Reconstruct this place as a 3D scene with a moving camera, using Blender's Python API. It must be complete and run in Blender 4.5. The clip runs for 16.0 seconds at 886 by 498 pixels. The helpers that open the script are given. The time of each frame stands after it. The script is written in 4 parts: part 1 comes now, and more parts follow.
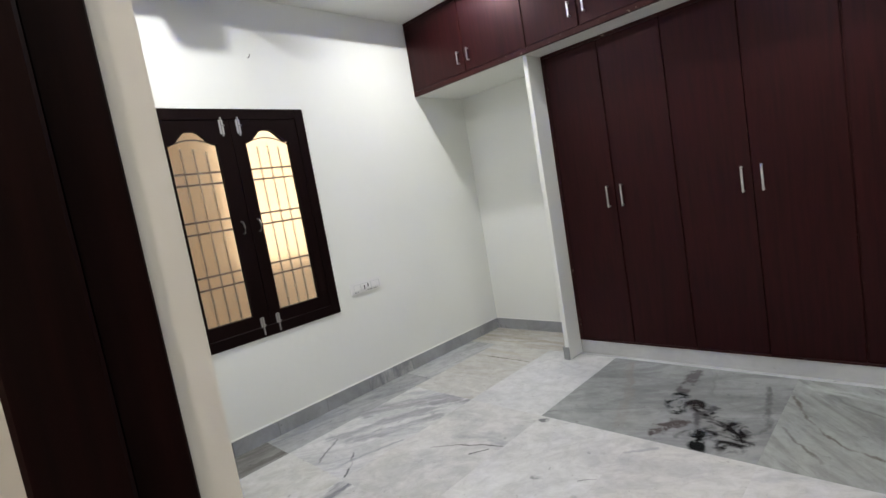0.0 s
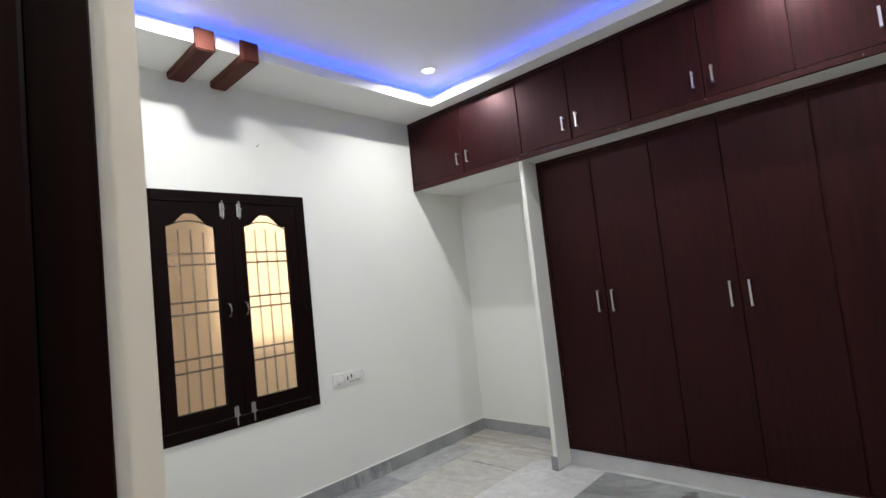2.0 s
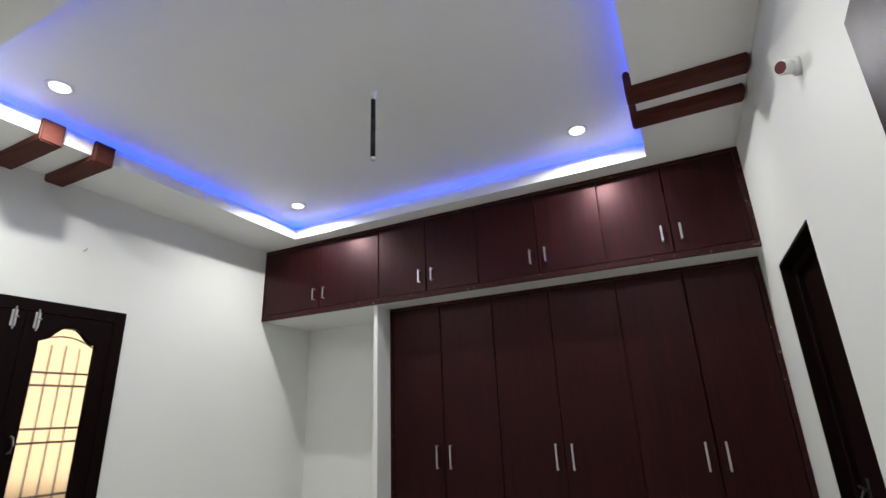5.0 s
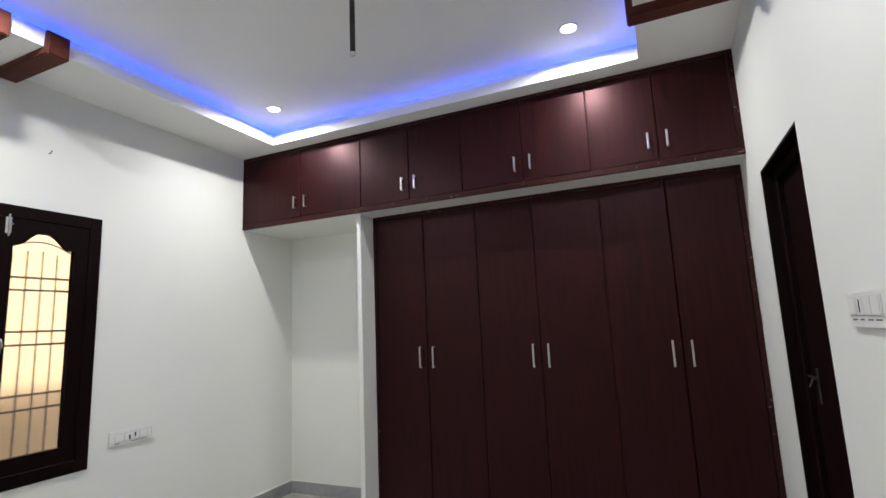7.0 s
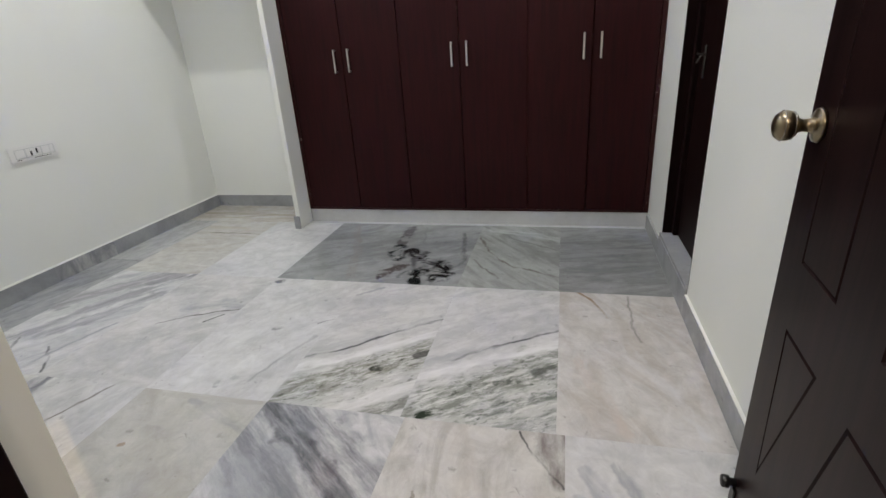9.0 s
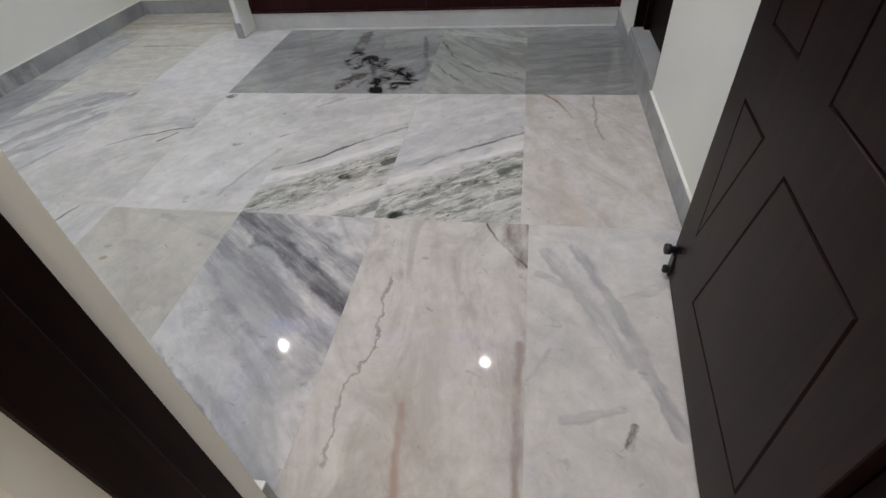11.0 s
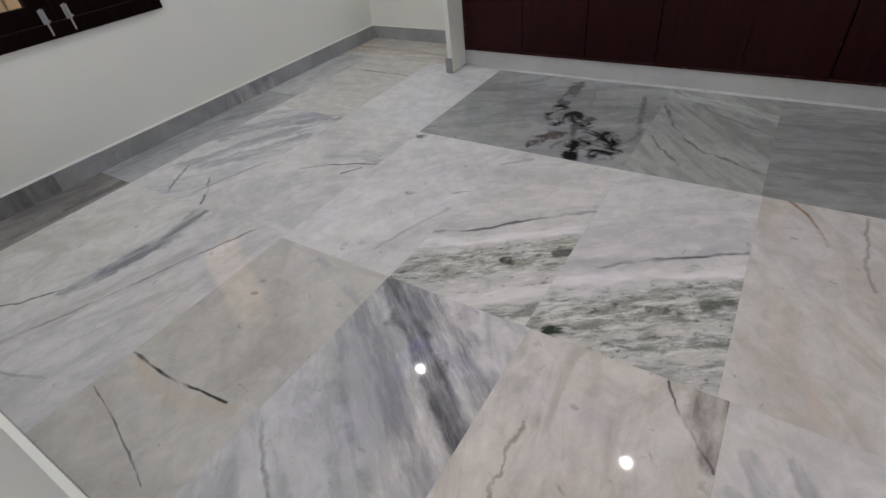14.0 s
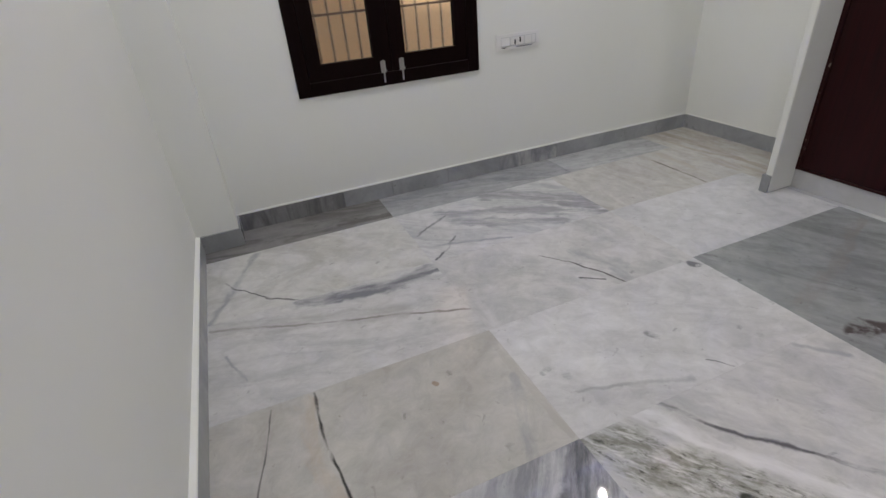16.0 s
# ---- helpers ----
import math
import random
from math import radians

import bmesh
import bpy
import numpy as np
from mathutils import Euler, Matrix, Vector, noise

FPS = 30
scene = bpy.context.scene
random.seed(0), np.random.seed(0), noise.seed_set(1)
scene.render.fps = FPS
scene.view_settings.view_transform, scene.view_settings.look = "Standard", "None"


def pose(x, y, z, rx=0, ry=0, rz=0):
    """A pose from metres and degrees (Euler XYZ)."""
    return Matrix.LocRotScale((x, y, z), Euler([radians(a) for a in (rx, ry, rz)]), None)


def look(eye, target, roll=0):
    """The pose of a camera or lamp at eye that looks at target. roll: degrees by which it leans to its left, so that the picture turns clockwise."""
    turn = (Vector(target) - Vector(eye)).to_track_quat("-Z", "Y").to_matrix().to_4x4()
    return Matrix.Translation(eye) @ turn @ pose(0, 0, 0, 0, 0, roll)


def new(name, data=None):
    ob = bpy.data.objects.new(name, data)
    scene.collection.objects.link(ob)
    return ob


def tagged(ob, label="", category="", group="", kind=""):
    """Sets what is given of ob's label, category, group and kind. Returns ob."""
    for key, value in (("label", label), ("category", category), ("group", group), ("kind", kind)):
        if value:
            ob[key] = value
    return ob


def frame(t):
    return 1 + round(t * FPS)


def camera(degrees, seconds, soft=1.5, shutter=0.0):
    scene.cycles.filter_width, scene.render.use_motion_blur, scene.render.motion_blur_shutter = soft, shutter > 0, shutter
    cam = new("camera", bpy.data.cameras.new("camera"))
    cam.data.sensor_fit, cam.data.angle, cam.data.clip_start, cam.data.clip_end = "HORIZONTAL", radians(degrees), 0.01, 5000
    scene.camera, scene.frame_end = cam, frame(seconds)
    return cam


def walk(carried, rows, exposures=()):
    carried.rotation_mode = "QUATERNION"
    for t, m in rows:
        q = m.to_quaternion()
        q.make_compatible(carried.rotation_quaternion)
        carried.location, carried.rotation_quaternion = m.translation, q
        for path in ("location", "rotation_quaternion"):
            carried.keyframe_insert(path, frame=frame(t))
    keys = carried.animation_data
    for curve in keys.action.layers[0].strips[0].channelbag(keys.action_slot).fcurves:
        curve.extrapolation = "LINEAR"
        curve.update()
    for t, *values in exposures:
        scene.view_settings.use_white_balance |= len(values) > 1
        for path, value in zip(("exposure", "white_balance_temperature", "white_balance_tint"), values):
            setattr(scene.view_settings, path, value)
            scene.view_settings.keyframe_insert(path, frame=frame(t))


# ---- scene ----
cam = camera(84.0, 16.0)
PATH = [
    (0, (3.175, 0.292, 1.386), (1.759, 1.689, 1.18), -9.7),
    (0.5, (3.181, 0.302, 1.398), (1.746, 1.686, 1.243), -9.5),
    (1, (3.177, 0.302, 1.417), (1.736, 1.686, 1.33), -8.6),
    (1.5, (3.174, 0.301, 1.427), (1.744, 1.694, 1.441), -7.5),
    (2, (3.177, 0.307, 1.437), (1.814, 1.764, 1.575), -6.1),
    (2.5, (3.183, 0.307, 1.459), (1.969, 1.876, 1.713), -4.6),
    (3, (3.191, 0.283, 1.47), (2.15, 1.957, 1.808), -4.3),
    (3.5, (3.204, 0.286, 1.478), (2.297, 2.018, 1.902), -3.8),
    (4, (3.217, 0.291, 1.484), (2.387, 2.029, 2.022), -2.9),
    (4.2, (3.228, 0.293, 1.495), (2.401, 2.022, 2.067), -2.7),
    (6.3, (3.210, 0.310, 1.425), (2.427, 2.030, 2.082), -2.1),
    (6.5, (3.192, 0.296, 1.452), (2.419, 2.041, 2.046), -2.1),
    (7, (3.202, 0.319, 1.426), (2.409, 2.13, 1.728), -2.5),
    (7.5, (3.168, 0.303, 1.367), (2.419, 2.157, 1.344), -2.8),
    (8, (3.140, 0.288, 1.335), (2.488, 2.152, 1.014), -3.3),
    (8.4, (3.142, 0.255, 1.298), (2.558, 2.095, 0.777), -4.2),
    (8.5, (3.143, 0.244, 1.279), (2.574, 2.078, 0.72), -4.3),
    (9, (3.125, 0.175, 1.231), (2.662, 1.969, 0.479), -3.8),
    (9.5, (3.125, 0.138, 1.193), (2.758, 1.853, 0.231), -3.9),
    (10, (3.112, 0.103, 1.182), (2.78, 1.75, 0.096), -4.3),
    (10.2, (3.118, 0.106, 1.167), (2.803, 1.71, 0.014), -4.4),
    (12.3, (3.115, 0.185, 1.158), (2.815, 1.533, -0.289), -4.5),
    (12.5, (3.135, 0.219, 1.151), (2.745, 1.556, -0.285), -5.8),
    (13, (3.114, 0.348, 1.177), (2.458, 1.635, -0.207), -8.1),
    (13.5, (3.077, 0.449, 1.188), (2.243, 1.717, -0.115), -8.0),
    (14, (3.016, 0.535, 1.191), (2.088, 1.796, -0.054), -7.2),
    (14.5, (2.922, 0.634, 1.214), (1.883, 1.868, 0.032), -6.3),
    (15, (2.840, 0.708, 1.219), (1.591, 1.818, 0.121), -5.5),
    (15.5, (2.799, 0.772, 1.230), (1.326, 1.652, 0.203), -5.1),
    (16, (2.805, 0.844, 1.241), (1.186, 1.462, 0.243), -5.0),
]
walk(cam, [(t, look(eye, target, roll)) for t, eye, target, roll in PATH], exposures=[(0.0, 0.58, 6500, 10), (1.5, 0.53, 6500, 10), (2.5, 0.45, 6500, 10), (3.5, 0.38, 6500, 10), (4.2, 0.27, 6500, 10), (6.3, 0.25, 6500, 10), (7.5, 0.58, 6500, 10), (8.5, 0.54, 6500, 10), (9.0, 0.50, 6500, 10), (10.0, 0.40, 6450, 11), (12.5, 0.29, 6450, 11), (13.0, 0.20, 6450, 12), (13.5, 0.20, 6450, 12), (14.0, 0.21, 6500, 13), (15.0, 0.27, 6500, 14), (16.0, 0.19, 6500, 14)])

# ---- light ----
world = bpy.data.worlds.new("sky")
scene.world = world
world.use_nodes = True
wn = world.node_tree.nodes
sky = wn.new("ShaderNodeTexSky")
sky.sky_type = "NISHITA"
sky.sun_disc = False
sky.sun_elevation = radians(45)
sky.sun_rotation = radians(90)
world.node_tree.links.new(sky.outputs["Color"], wn["Background"].inputs["Color"])
wn["Background"].inputs["Strength"].default_value = 0.12

sun_lamp = bpy.data.lights.new("sun", "SUN")
sun_lamp.energy, sun_lamp.angle, sun_lamp.color = 5.0, radians(0.5), (1.0, 0.93, 0.82)
sun = new("sun", sun_lamp)
sun.matrix_world = look((6, 1.0, 9), (6 - math.cos(radians(45)), 1.0, 9 - math.sin(radians(45))))

LAMPS = [(0.72, 2.985), (2.87, 2.985), (0.72, 1.315), (2.87, 1.315)]
LAMP_POWER = 11.2
for lx, ly in LAMPS:
    lamp = bpy.data.lights.new("downlight_glow", "AREA")
    lamp.shape, lamp.size, lamp.energy, lamp.color = "DISK", 0.046, LAMP_POWER, (1.0, 0.995, 0.975)
    lamp.spread = radians(166)
    new("downlight_glow", lamp).matrix_world = pose(lx, ly, 3.036)

# warm fill added in the unseen passage to brighten the doorway reveal
reveal_fill = bpy.data.lights.new("reveal_fill_glow", "AREA")
reveal_fill.shape, reveal_fill.size, reveal_fill.energy, reveal_fill.color = "DISK", 0.16, 22.0, (1.0, 0.82, 0.69)
new("reveal_fill_glow", reveal_fill).matrix_world = pose(3.05, -0.75, 3.03)


# ---- materials ----
def material(name, base, rough=0.5, metal=0.0):
    m = bpy.data.materials.new(name)
    m.use_nodes = True
    b = m.node_tree.nodes["Principled BSDF"]
    b.inputs["Base Color"].default_value = (*base, 1)
    b.inputs["Roughness"].default_value = rough
    b.inputs["Metallic"].default_value = metal
    return m, m.node_tree.nodes, m.node_tree.links, b


def add(nodes, kind, **values):
    n = nodes.new(kind)
    for key, value in values.items():
        n.inputs[key.replace("_", " ")].default_value = value
    return n


def ramp(nodes, stops):
    r = nodes.new("ShaderNodeValToRGB")
    r.color_ramp.elements[0].position, r.color_ramp.elements[0].color = stops[0][0], (*stops[0][1], 1)
    r.color_ramp.elements[1].position, r.color_ramp.elements[1].color = stops[-1][0], (*stops[-1][1], 1)
    for p, c in stops[1:-1]:
        r.color_ramp.elements.new(p).color = (*c, 1)
    return r


def paint(name, base, rough=0.6, relief=0.05):
    m, n, l, b = material(name, base, rough)
    co = n.new("ShaderNodeTexCoord")
    big = add(n, "ShaderNodeTexNoise", Scale=1.3, Detail=4.0)
    r = ramp(n, [(0.3, tuple(c * 0.965 for c in base)), (0.7, base)])
    l.new(co.outputs["Object"], big.inputs["Vector"])
    l.new(big.outputs["Fac"], r.inputs["Fac"])
    l.new(r.outputs["Color"], b.inputs["Base Color"])
    fine = add(n, "ShaderNodeTexNoise", Scale=45.0, Detail=5.0)
    wavy = add(n, "ShaderNodeTexNoise", Scale=5.0, Detail=2.0)
    mix = add(n, "ShaderNodeMath")
    mix.operation = "MULTIPLY_ADD"
    mix.inputs[1].default_value = 0.12
    l.new(co.outputs["Object"], fine.inputs["Vector"])
    l.new(co.outputs["Object"], wavy.inputs["Vector"])
    l.new(fine.outputs["Fac"], mix.inputs[0])
    l.new(wavy.outputs["Fac"], mix.inputs[2])
    bump = add(n, "ShaderNodeBump", Strength=relief, Distance=0.05)
    l.new(mix.outputs[0], bump.inputs["Height"])
    l.new(bump.outputs["Normal"], b.inputs["Normal"])
    return m


def wood(name, dark, light, rough=0.33, axis=2, scale=1.0, spec=0.5, chips=0.0, sheen=(1, 1, 1), chip=(0.34, 0.29, 0.25)):
    m, n, l, b = material(name, dark, rough)
    b.inputs["Specular IOR Level"].default_value = spec
    b.inputs["Specular Tint"].default_value = (*sheen, 1)
    co = n.new("ShaderNodeTexCoord")
    mp = n.new("ShaderNodeMapping")
    s = [22.0 * scale, 22.0 * scale, 22.0 * scale]
    s[axis] = 1.2 * scale
    mp.inputs["Scale"].default_value = s
    info = n.new("ShaderNodeObjectInfo")
    off = add(n, "ShaderNodeVectorMath")
    off.operation = "ADD"
    mul = add(n, "ShaderNodeMath")
    mul.operation = "MULTIPLY"
    mul.inputs[1].default_value = 17.0
    l.new(info.outputs["Random"], mul.inputs[0])
    l.new(co.outputs["Object"], off.inputs[0])
    l.new(mul.outputs[0], off.inputs[1])
    l.new(off.outputs[0], mp.inputs["Vector"])
    g = add(n, "ShaderNodeTexNoise", Scale=2.0, Detail=6.0, Roughness=0.65, Distortion=0.4)
    l.new(mp.outputs["Vector"], g.inputs["Vector"])
    r = ramp(n, [(0.3, dark), (0.75, light)])
    l.new(g.outputs["Fac"], r.inputs["Fac"])
    if chips:
        ch = add(n, "ShaderNodeTexNoise", Scale=38.0, Detail=4.0, Roughness=0.7)
        l.new(off.outputs[0], ch.inputs["Vector"])
        cm = add(n, "ShaderNodeMapRange", From_Min=chips - 0.05, From_Max=chips)
        l.new(ch.outputs["Fac"], cm.inputs["Value"])
        cx = n.new("ShaderNodeMix")
        cx.data_type = "RGBA"
        l.new(cm.outputs["Result"], cx.inputs["Factor"])
        l.new(r.outputs["Color"], cx.inputs["A"])
        cx.inputs["B"].default_value = (*chip, 1)
        l.new(cx.outputs["Result"], b.inputs["Base Color"])
    else:
        l.new(r.outputs["Color"], b.inputs["Base Color"])
    blot = add(n, "ShaderNodeTexNoise", Scale=3.0, Detail=3.0)
    l.new(co.outputs["Object"], blot.inputs["Vector"])
    rr = add(n, "ShaderNodeMapRange", To_Min=rough - 0.05, To_Max=rough + 0.07)
    l.new(blot.outputs["Fac"], rr.inputs["Value"])
    l.new(rr.outputs["Result"], b.inputs["Roughness"])
    bump = add(n, "ShaderNodeBump", Strength=0.08, Distance=0.002)
    l.new(g.outputs["Fac"], bump.inputs["Height"])
    l.new(bump.outputs["Normal"], b.inputs["Normal"])
    return m


def math_node(nodes, links, op, a, b=None, c=None):
    m = nodes.new("ShaderNodeMath")
    m.operation = op
    for k, v in enumerate((a, b, c)):
        if v is None:
            continue
        if isinstance(v, (int, float)):
            m.inputs[k].default_value = v
        else:
            links.new(v, m.inputs[k])
    return m.outputs[0]


def grains(nodes, links, under, vector, mask, scale, lo, hi, color, strength):
    """Small grains or streaks of one colour over a stone, inside a mask."""
    place = nodes.new("ShaderNodeMapping")
    place.inputs["Scale"].default_value = scale
    links.new(vector, place.inputs["Vector"])
    noise = add(nodes, "ShaderNodeTexNoise", Scale=1.0, Detail=5.0, Roughness=0.65, Distortion=0.1)
    links.new(place.outputs["Vector"], noise.inputs["Vector"])
    cut = add(nodes, "ShaderNodeMapRange", From_Min=lo, From_Max=hi, To_Max=strength)
    links.new(noise.outputs["Fac"], cut.inputs["Value"])
    mix = nodes.new("ShaderNodeMix")
    mix.data_type = "RGBA"
    links.new(math_node(nodes, links, "MULTIPLY", cut.outputs["Result"], mask), mix.inputs["Factor"])
    links.new(under, mix.inputs["A"])
    mix.inputs["B"].default_value = (*color, 1)
    return mix.outputs["Result"]


def marble(name, ground, cloud, angle=30.0, stretch=3.0, cloudy=0.5, centre=(0, 0), feats=(), rough=0.03, seed=0.0, bent=1.1, mottle=0.17):
    """Polished marble on one slab: clouds drawn out along one direction, then veins (line) and broken streaks (band) along runs of plan points."""
    m, n, l, b = material(name, ground, rough)
    b.inputs["Specular IOR Level"].default_value = 0.34
    co = n.new("ShaderNodeTexCoord")
    mp = n.new("ShaderNodeMapping")
    mp.inputs["Rotation"].default_value = (0, 0, radians(-angle))
    l.new(co.outputs["Object"], mp.inputs["Vector"])
    sc = n.new("ShaderNodeMapping")
    sc.inputs["Scale"].default_value = (1.0, stretch, 1.0)
    sc.inputs["Location"].default_value = (seed * 3.7, seed * 5.3, seed)
    l.new(mp.outputs["Vector"], sc.inputs["Vector"])
    c = add(n, "ShaderNodeTexNoise", Scale=2.1, Detail=8.0, Roughness=0.62, Distortion=bent)
    l.new(sc.outputs["Vector"], c.inputs["Vector"])
    deep = tuple(v - 0.45 * (g - v) for v, g in zip(cloud, ground))
    cr = ramp(n, [(0.5 - 0.20 * cloudy - 0.06, deep), (0.5 - 0.10 * cloudy, cloud), (0.54, ground), (0.70, tuple(min(0.72, v * 1.09) for v in ground))])
    l.new(c.outputs["Fac"], cr.inputs["Fac"])
    fleck = add(n, "ShaderNodeTexNoise", Scale=12.0, Detail=8.0, Roughness=0.72, Distortion=0.6)
    fs = n.new("ShaderNodeMapping")
    fs.inputs["Scale"].default_value = (1.0, 1.0 + 0.12 * (stretch - 1), 1.0)
    l.new(mp.outputs["Vector"], fs.inputs["Vector"])
    l.new(fs.outputs["Vector"], fleck.inputs["Vector"])
    fk = add(n, "ShaderNodeMapRange", From_Min=0.3, From_Max=0.7, To_Min=0.88 * (1.0 - mottle), To_Max=0.88 * (1.0 + mottle * 0.6))
    l.new(fleck.outputs["Fac"], fk.inputs["Value"])
    fm = add(n, "ShaderNodeVectorMath")
    fm.operation = "MULTIPLY"
    l.new(cr.outputs["Color"], fm.inputs[0])
    l.new(fk.outputs["Result"], fm.inputs[1])
    last = fm.outputs[0]
    pit = add(n, "ShaderNodeTexNoise", Scale=17.0, Detail=4.0, Roughness=0.5, Distortion=0.8)
    l.new(fs.outputs["Vector"], pit.inputs["Vector"])
    pf = add(n, "ShaderNodeMapRange", From_Min=0.665, From_Max=0.74, To_Max=0.55)
    l.new(pit.outputs["Fac"], pf.inputs["Value"])
    pm = n.new("ShaderNodeMix")
    pm.data_type = "RGBA"
    l.new(pf.outputs["Result"], pm.inputs["Factor"])
    l.new(last, pm.inputs["A"])
    pm.inputs["B"].default_value = (*(0.45 * v for v in cloud), 1)
    last = pm.outputs["Result"]
    wob = add(n, "ShaderNodeTexNoise", Scale=7.0, Detail=5.0, Roughness=0.6)
    l.new(co.outputs["Object"], wob.inputs["Vector"])
    wc = add(n, "ShaderNodeVectorMath")
    wc.operation = "SUBTRACT"
    wc.inputs[1].default_value = (0.5, 0.5, 0.5)
    l.new(wob.outputs["Color"], wc.inputs[0])
    for f, (kind, pts, width, color, strength, wobble) in enumerate(feats):
        mask = None
        wv = add(n, "ShaderNodeVectorMath")
        wv.operation = "MULTIPLY_ADD"
        wv.inputs[1].default_value = (wobble, wobble, 0)
        l.new(wc.outputs[0], wv.inputs[0])
        l.new(co.outputs["Object"], wv.inputs[2])
        for (ax, ay), (bx, by) in zip(pts, pts[1:]):
            half = math.hypot(bx - ax, by - ay) / 2
            t = n.new("ShaderNodeMapping")
            t.vector_type = "TEXTURE"
            t.inputs["Location"].default_value = ((ax + bx) / 2 - centre[0], (ay + by) / 2 - centre[1], 0)
            t.inputs["Rotation"].default_value = (0, 0, math.atan2(by - ay, bx - ax))
            l.new(wv.outputs[0], t.inputs["Vector"])
            xyz = n.new("ShaderNodeSeparateXYZ")
            l.new(t.outputs["Vector"], xyz.inputs[0])
            over = math_node(n, l, "MAXIMUM", math_node(n, l, "SUBTRACT", math_node(n, l, "ABSOLUTE", xyz.outputs[0]), half), 0.0)
            d2 = math_node(n, l, "SQRT", math_node(n, l, "MULTIPLY_ADD", over, over, math_node(n, l, "MULTIPLY", xyz.outputs[1], xyz.outputs[1])))
            mask = d2 if mask is None else math_node(n, l, "MINIMUM", mask, d2)
        mr = add(n, "ShaderNodeMapRange", From_Min=width, From_Max=width * (0.1 if kind == "line" else 0.5), To_Min=0.0, To_Max=strength)
        mr.interpolation_type = "SMOOTHSTEP"
        wide = add(n, "ShaderNodeTexNoise", Scale=11.0, Detail=4.0)
        l.new(wv.outputs[0], wide.inputs["Vector"])
        grow = add(n, "ShaderNodeMapRange", From_Min=0.3, From_Max=0.7, To_Min=1.9, To_Max=0.75)
        l.new(wide.outputs["Fac"], grow.inputs["Value"])
        l.new(math_node(n, l, "MULTIPLY", mask, grow.outputs["Result"]), mr.inputs["Value"])
        ang = math.atan2(pts[-1][1] - pts[0][1], pts[-1][0] - pts[0][0])
        nm = n.new("ShaderNodeMapping")
        nm.inputs["Rotation"].default_value = (0, 0, -ang)
        nm.inputs["Location"].default_value = (seed + f * 1.7, f * 2.3, 0)
        l.new(wv.outputs[0], nm.inputs["Vector"])
        ns = n.new("ShaderNodeMapping")
        ns.inputs["Scale"].default_value = {"line": (5, 14, 1), "band": (4, 16, 1), "stripe": (2.6, 14, 1), "speck": (9, 26, 1), "blob": (9, 8, 1)}[kind] + ()
        l.new(nm.outputs["Vector"], ns.inputs["Vector"])
        tx = add(n, "ShaderNodeTexNoise", Scale=1.0, Detail=8.0, Roughness=0.72 if kind in ("speck", "stripe") else 0.62, Distortion={"blob": 0.6, "speck": 0.15, "stripe": 0.1}.get(kind, 0.3))
        l.new(ns.outputs["Vector"], tx.inputs["Vector"])
        lo, hi = {"line": (0.34, 0.54), "band": (0.36, 0.60), "stripe": (0.38, 0.60), "speck": (0.41, 0.58), "blob": (0.42, 0.52)}[kind]
        tr = add(n, "ShaderNodeMapRange", From_Min=lo, From_Max=hi)
        l.new(tx.outputs["Fac"], tr.inputs["Value"])
        fac = math_node(n, l, "MULTIPLY", mr.outputs["Result"], tr.outputs["Result"])
        mx = n.new("ShaderNodeMix")
        mx.data_type = "RGBA"
        l.new(fac, mx.inputs["Factor"])
        l.new(last, mx.inputs["A"])
        mx.inputs["B"].default_value = (*color, 1)
        last = mx.outputs["Result"]
        if kind == "speck":
            last = grains(n, l, last, nm.outputs["Vector"], mr.outputs["Result"], (24, 44, 1), 0.56, 0.68, tuple(0.3 * v for v in color), 0.9)
            last = grains(n, l, last, nm.outputs["Vector"], mr.outputs["Result"], (8, 40, 1), 0.54, 0.64, (0.66, 0.66, 0.65), 0.8)
    l.new(last, b.inputs["Base Color"])
    smear = add(n, "ShaderNodeTexNoise", Scale=4.0, Detail=4.0)
    l.new(co.outputs["Object"], smear.inputs["Vector"])
    sm = add(n, "ShaderNodeMapRange", To_Min=rough * 0.6, To_Max=rough * 1.7)
    l.new(smear.outputs["Fac"], sm.inputs["Value"])
    l.new(sm.outputs["Result"], b.inputs["Roughness"])
    return m


def glowing(name, color, strength):
    m, n, l, b = material(name, color, 0.4)
    b.inputs["Emission Color"].default_value = (*color, 1)
    b.inputs["Emission Strength"].default_value = strength
    return m


wall_paint = paint("cream_wall_paint", (0.79, 0.80, 0.76))
ceiling_paint = paint("white_ceiling_paint", (0.89, 0.895, 0.88), relief=0.02)
mahogany = wood("mahogany_laminate", (0.0034, 0.0006, 0.0007), (0.024, 0.0028, 0.0034), 0.38, spec=0.33, sheen=(1.0, 0.54, 0.58))
mahogany_edge = wood("mahogany_worn_edge", (0.008, 0.0018, 0.0018), (0.030, 0.006, 0.006), 0.5, axis=2, spec=0.2, sheen=(1.0, 0.5, 0.5), chips=0.68, chip=(0.16, 0.11, 0.09))
mahogany_flat = wood("mahogany_rail", (0.014, 0.003, 0.003), (0.034, 0.007, 0.007), 0.42, axis=0, spec=0.28, sheen=(1.0, 0.62, 0.64))
mahogany_worn = wood("mahogany_worn_rail", (0.014, 0.003, 0.003), (0.032, 0.006, 0.006), 0.42, axis=0, spec=0.28, sheen=(1.0, 0.62, 0.64), chips=0.68)
window_wood = wood("dark_window_wood", (0.0035, 0.0011, 0.0011), (0.008, 0.0024, 0.0024), 0.45, spec=0.08)
door_wood = wood("dark_door_skin", (0.0035, 0.0016, 0.0016), (0.018, 0.0072, 0.0070), 0.38, spec=0.15, sheen=(1.0, 0.78, 0.82))
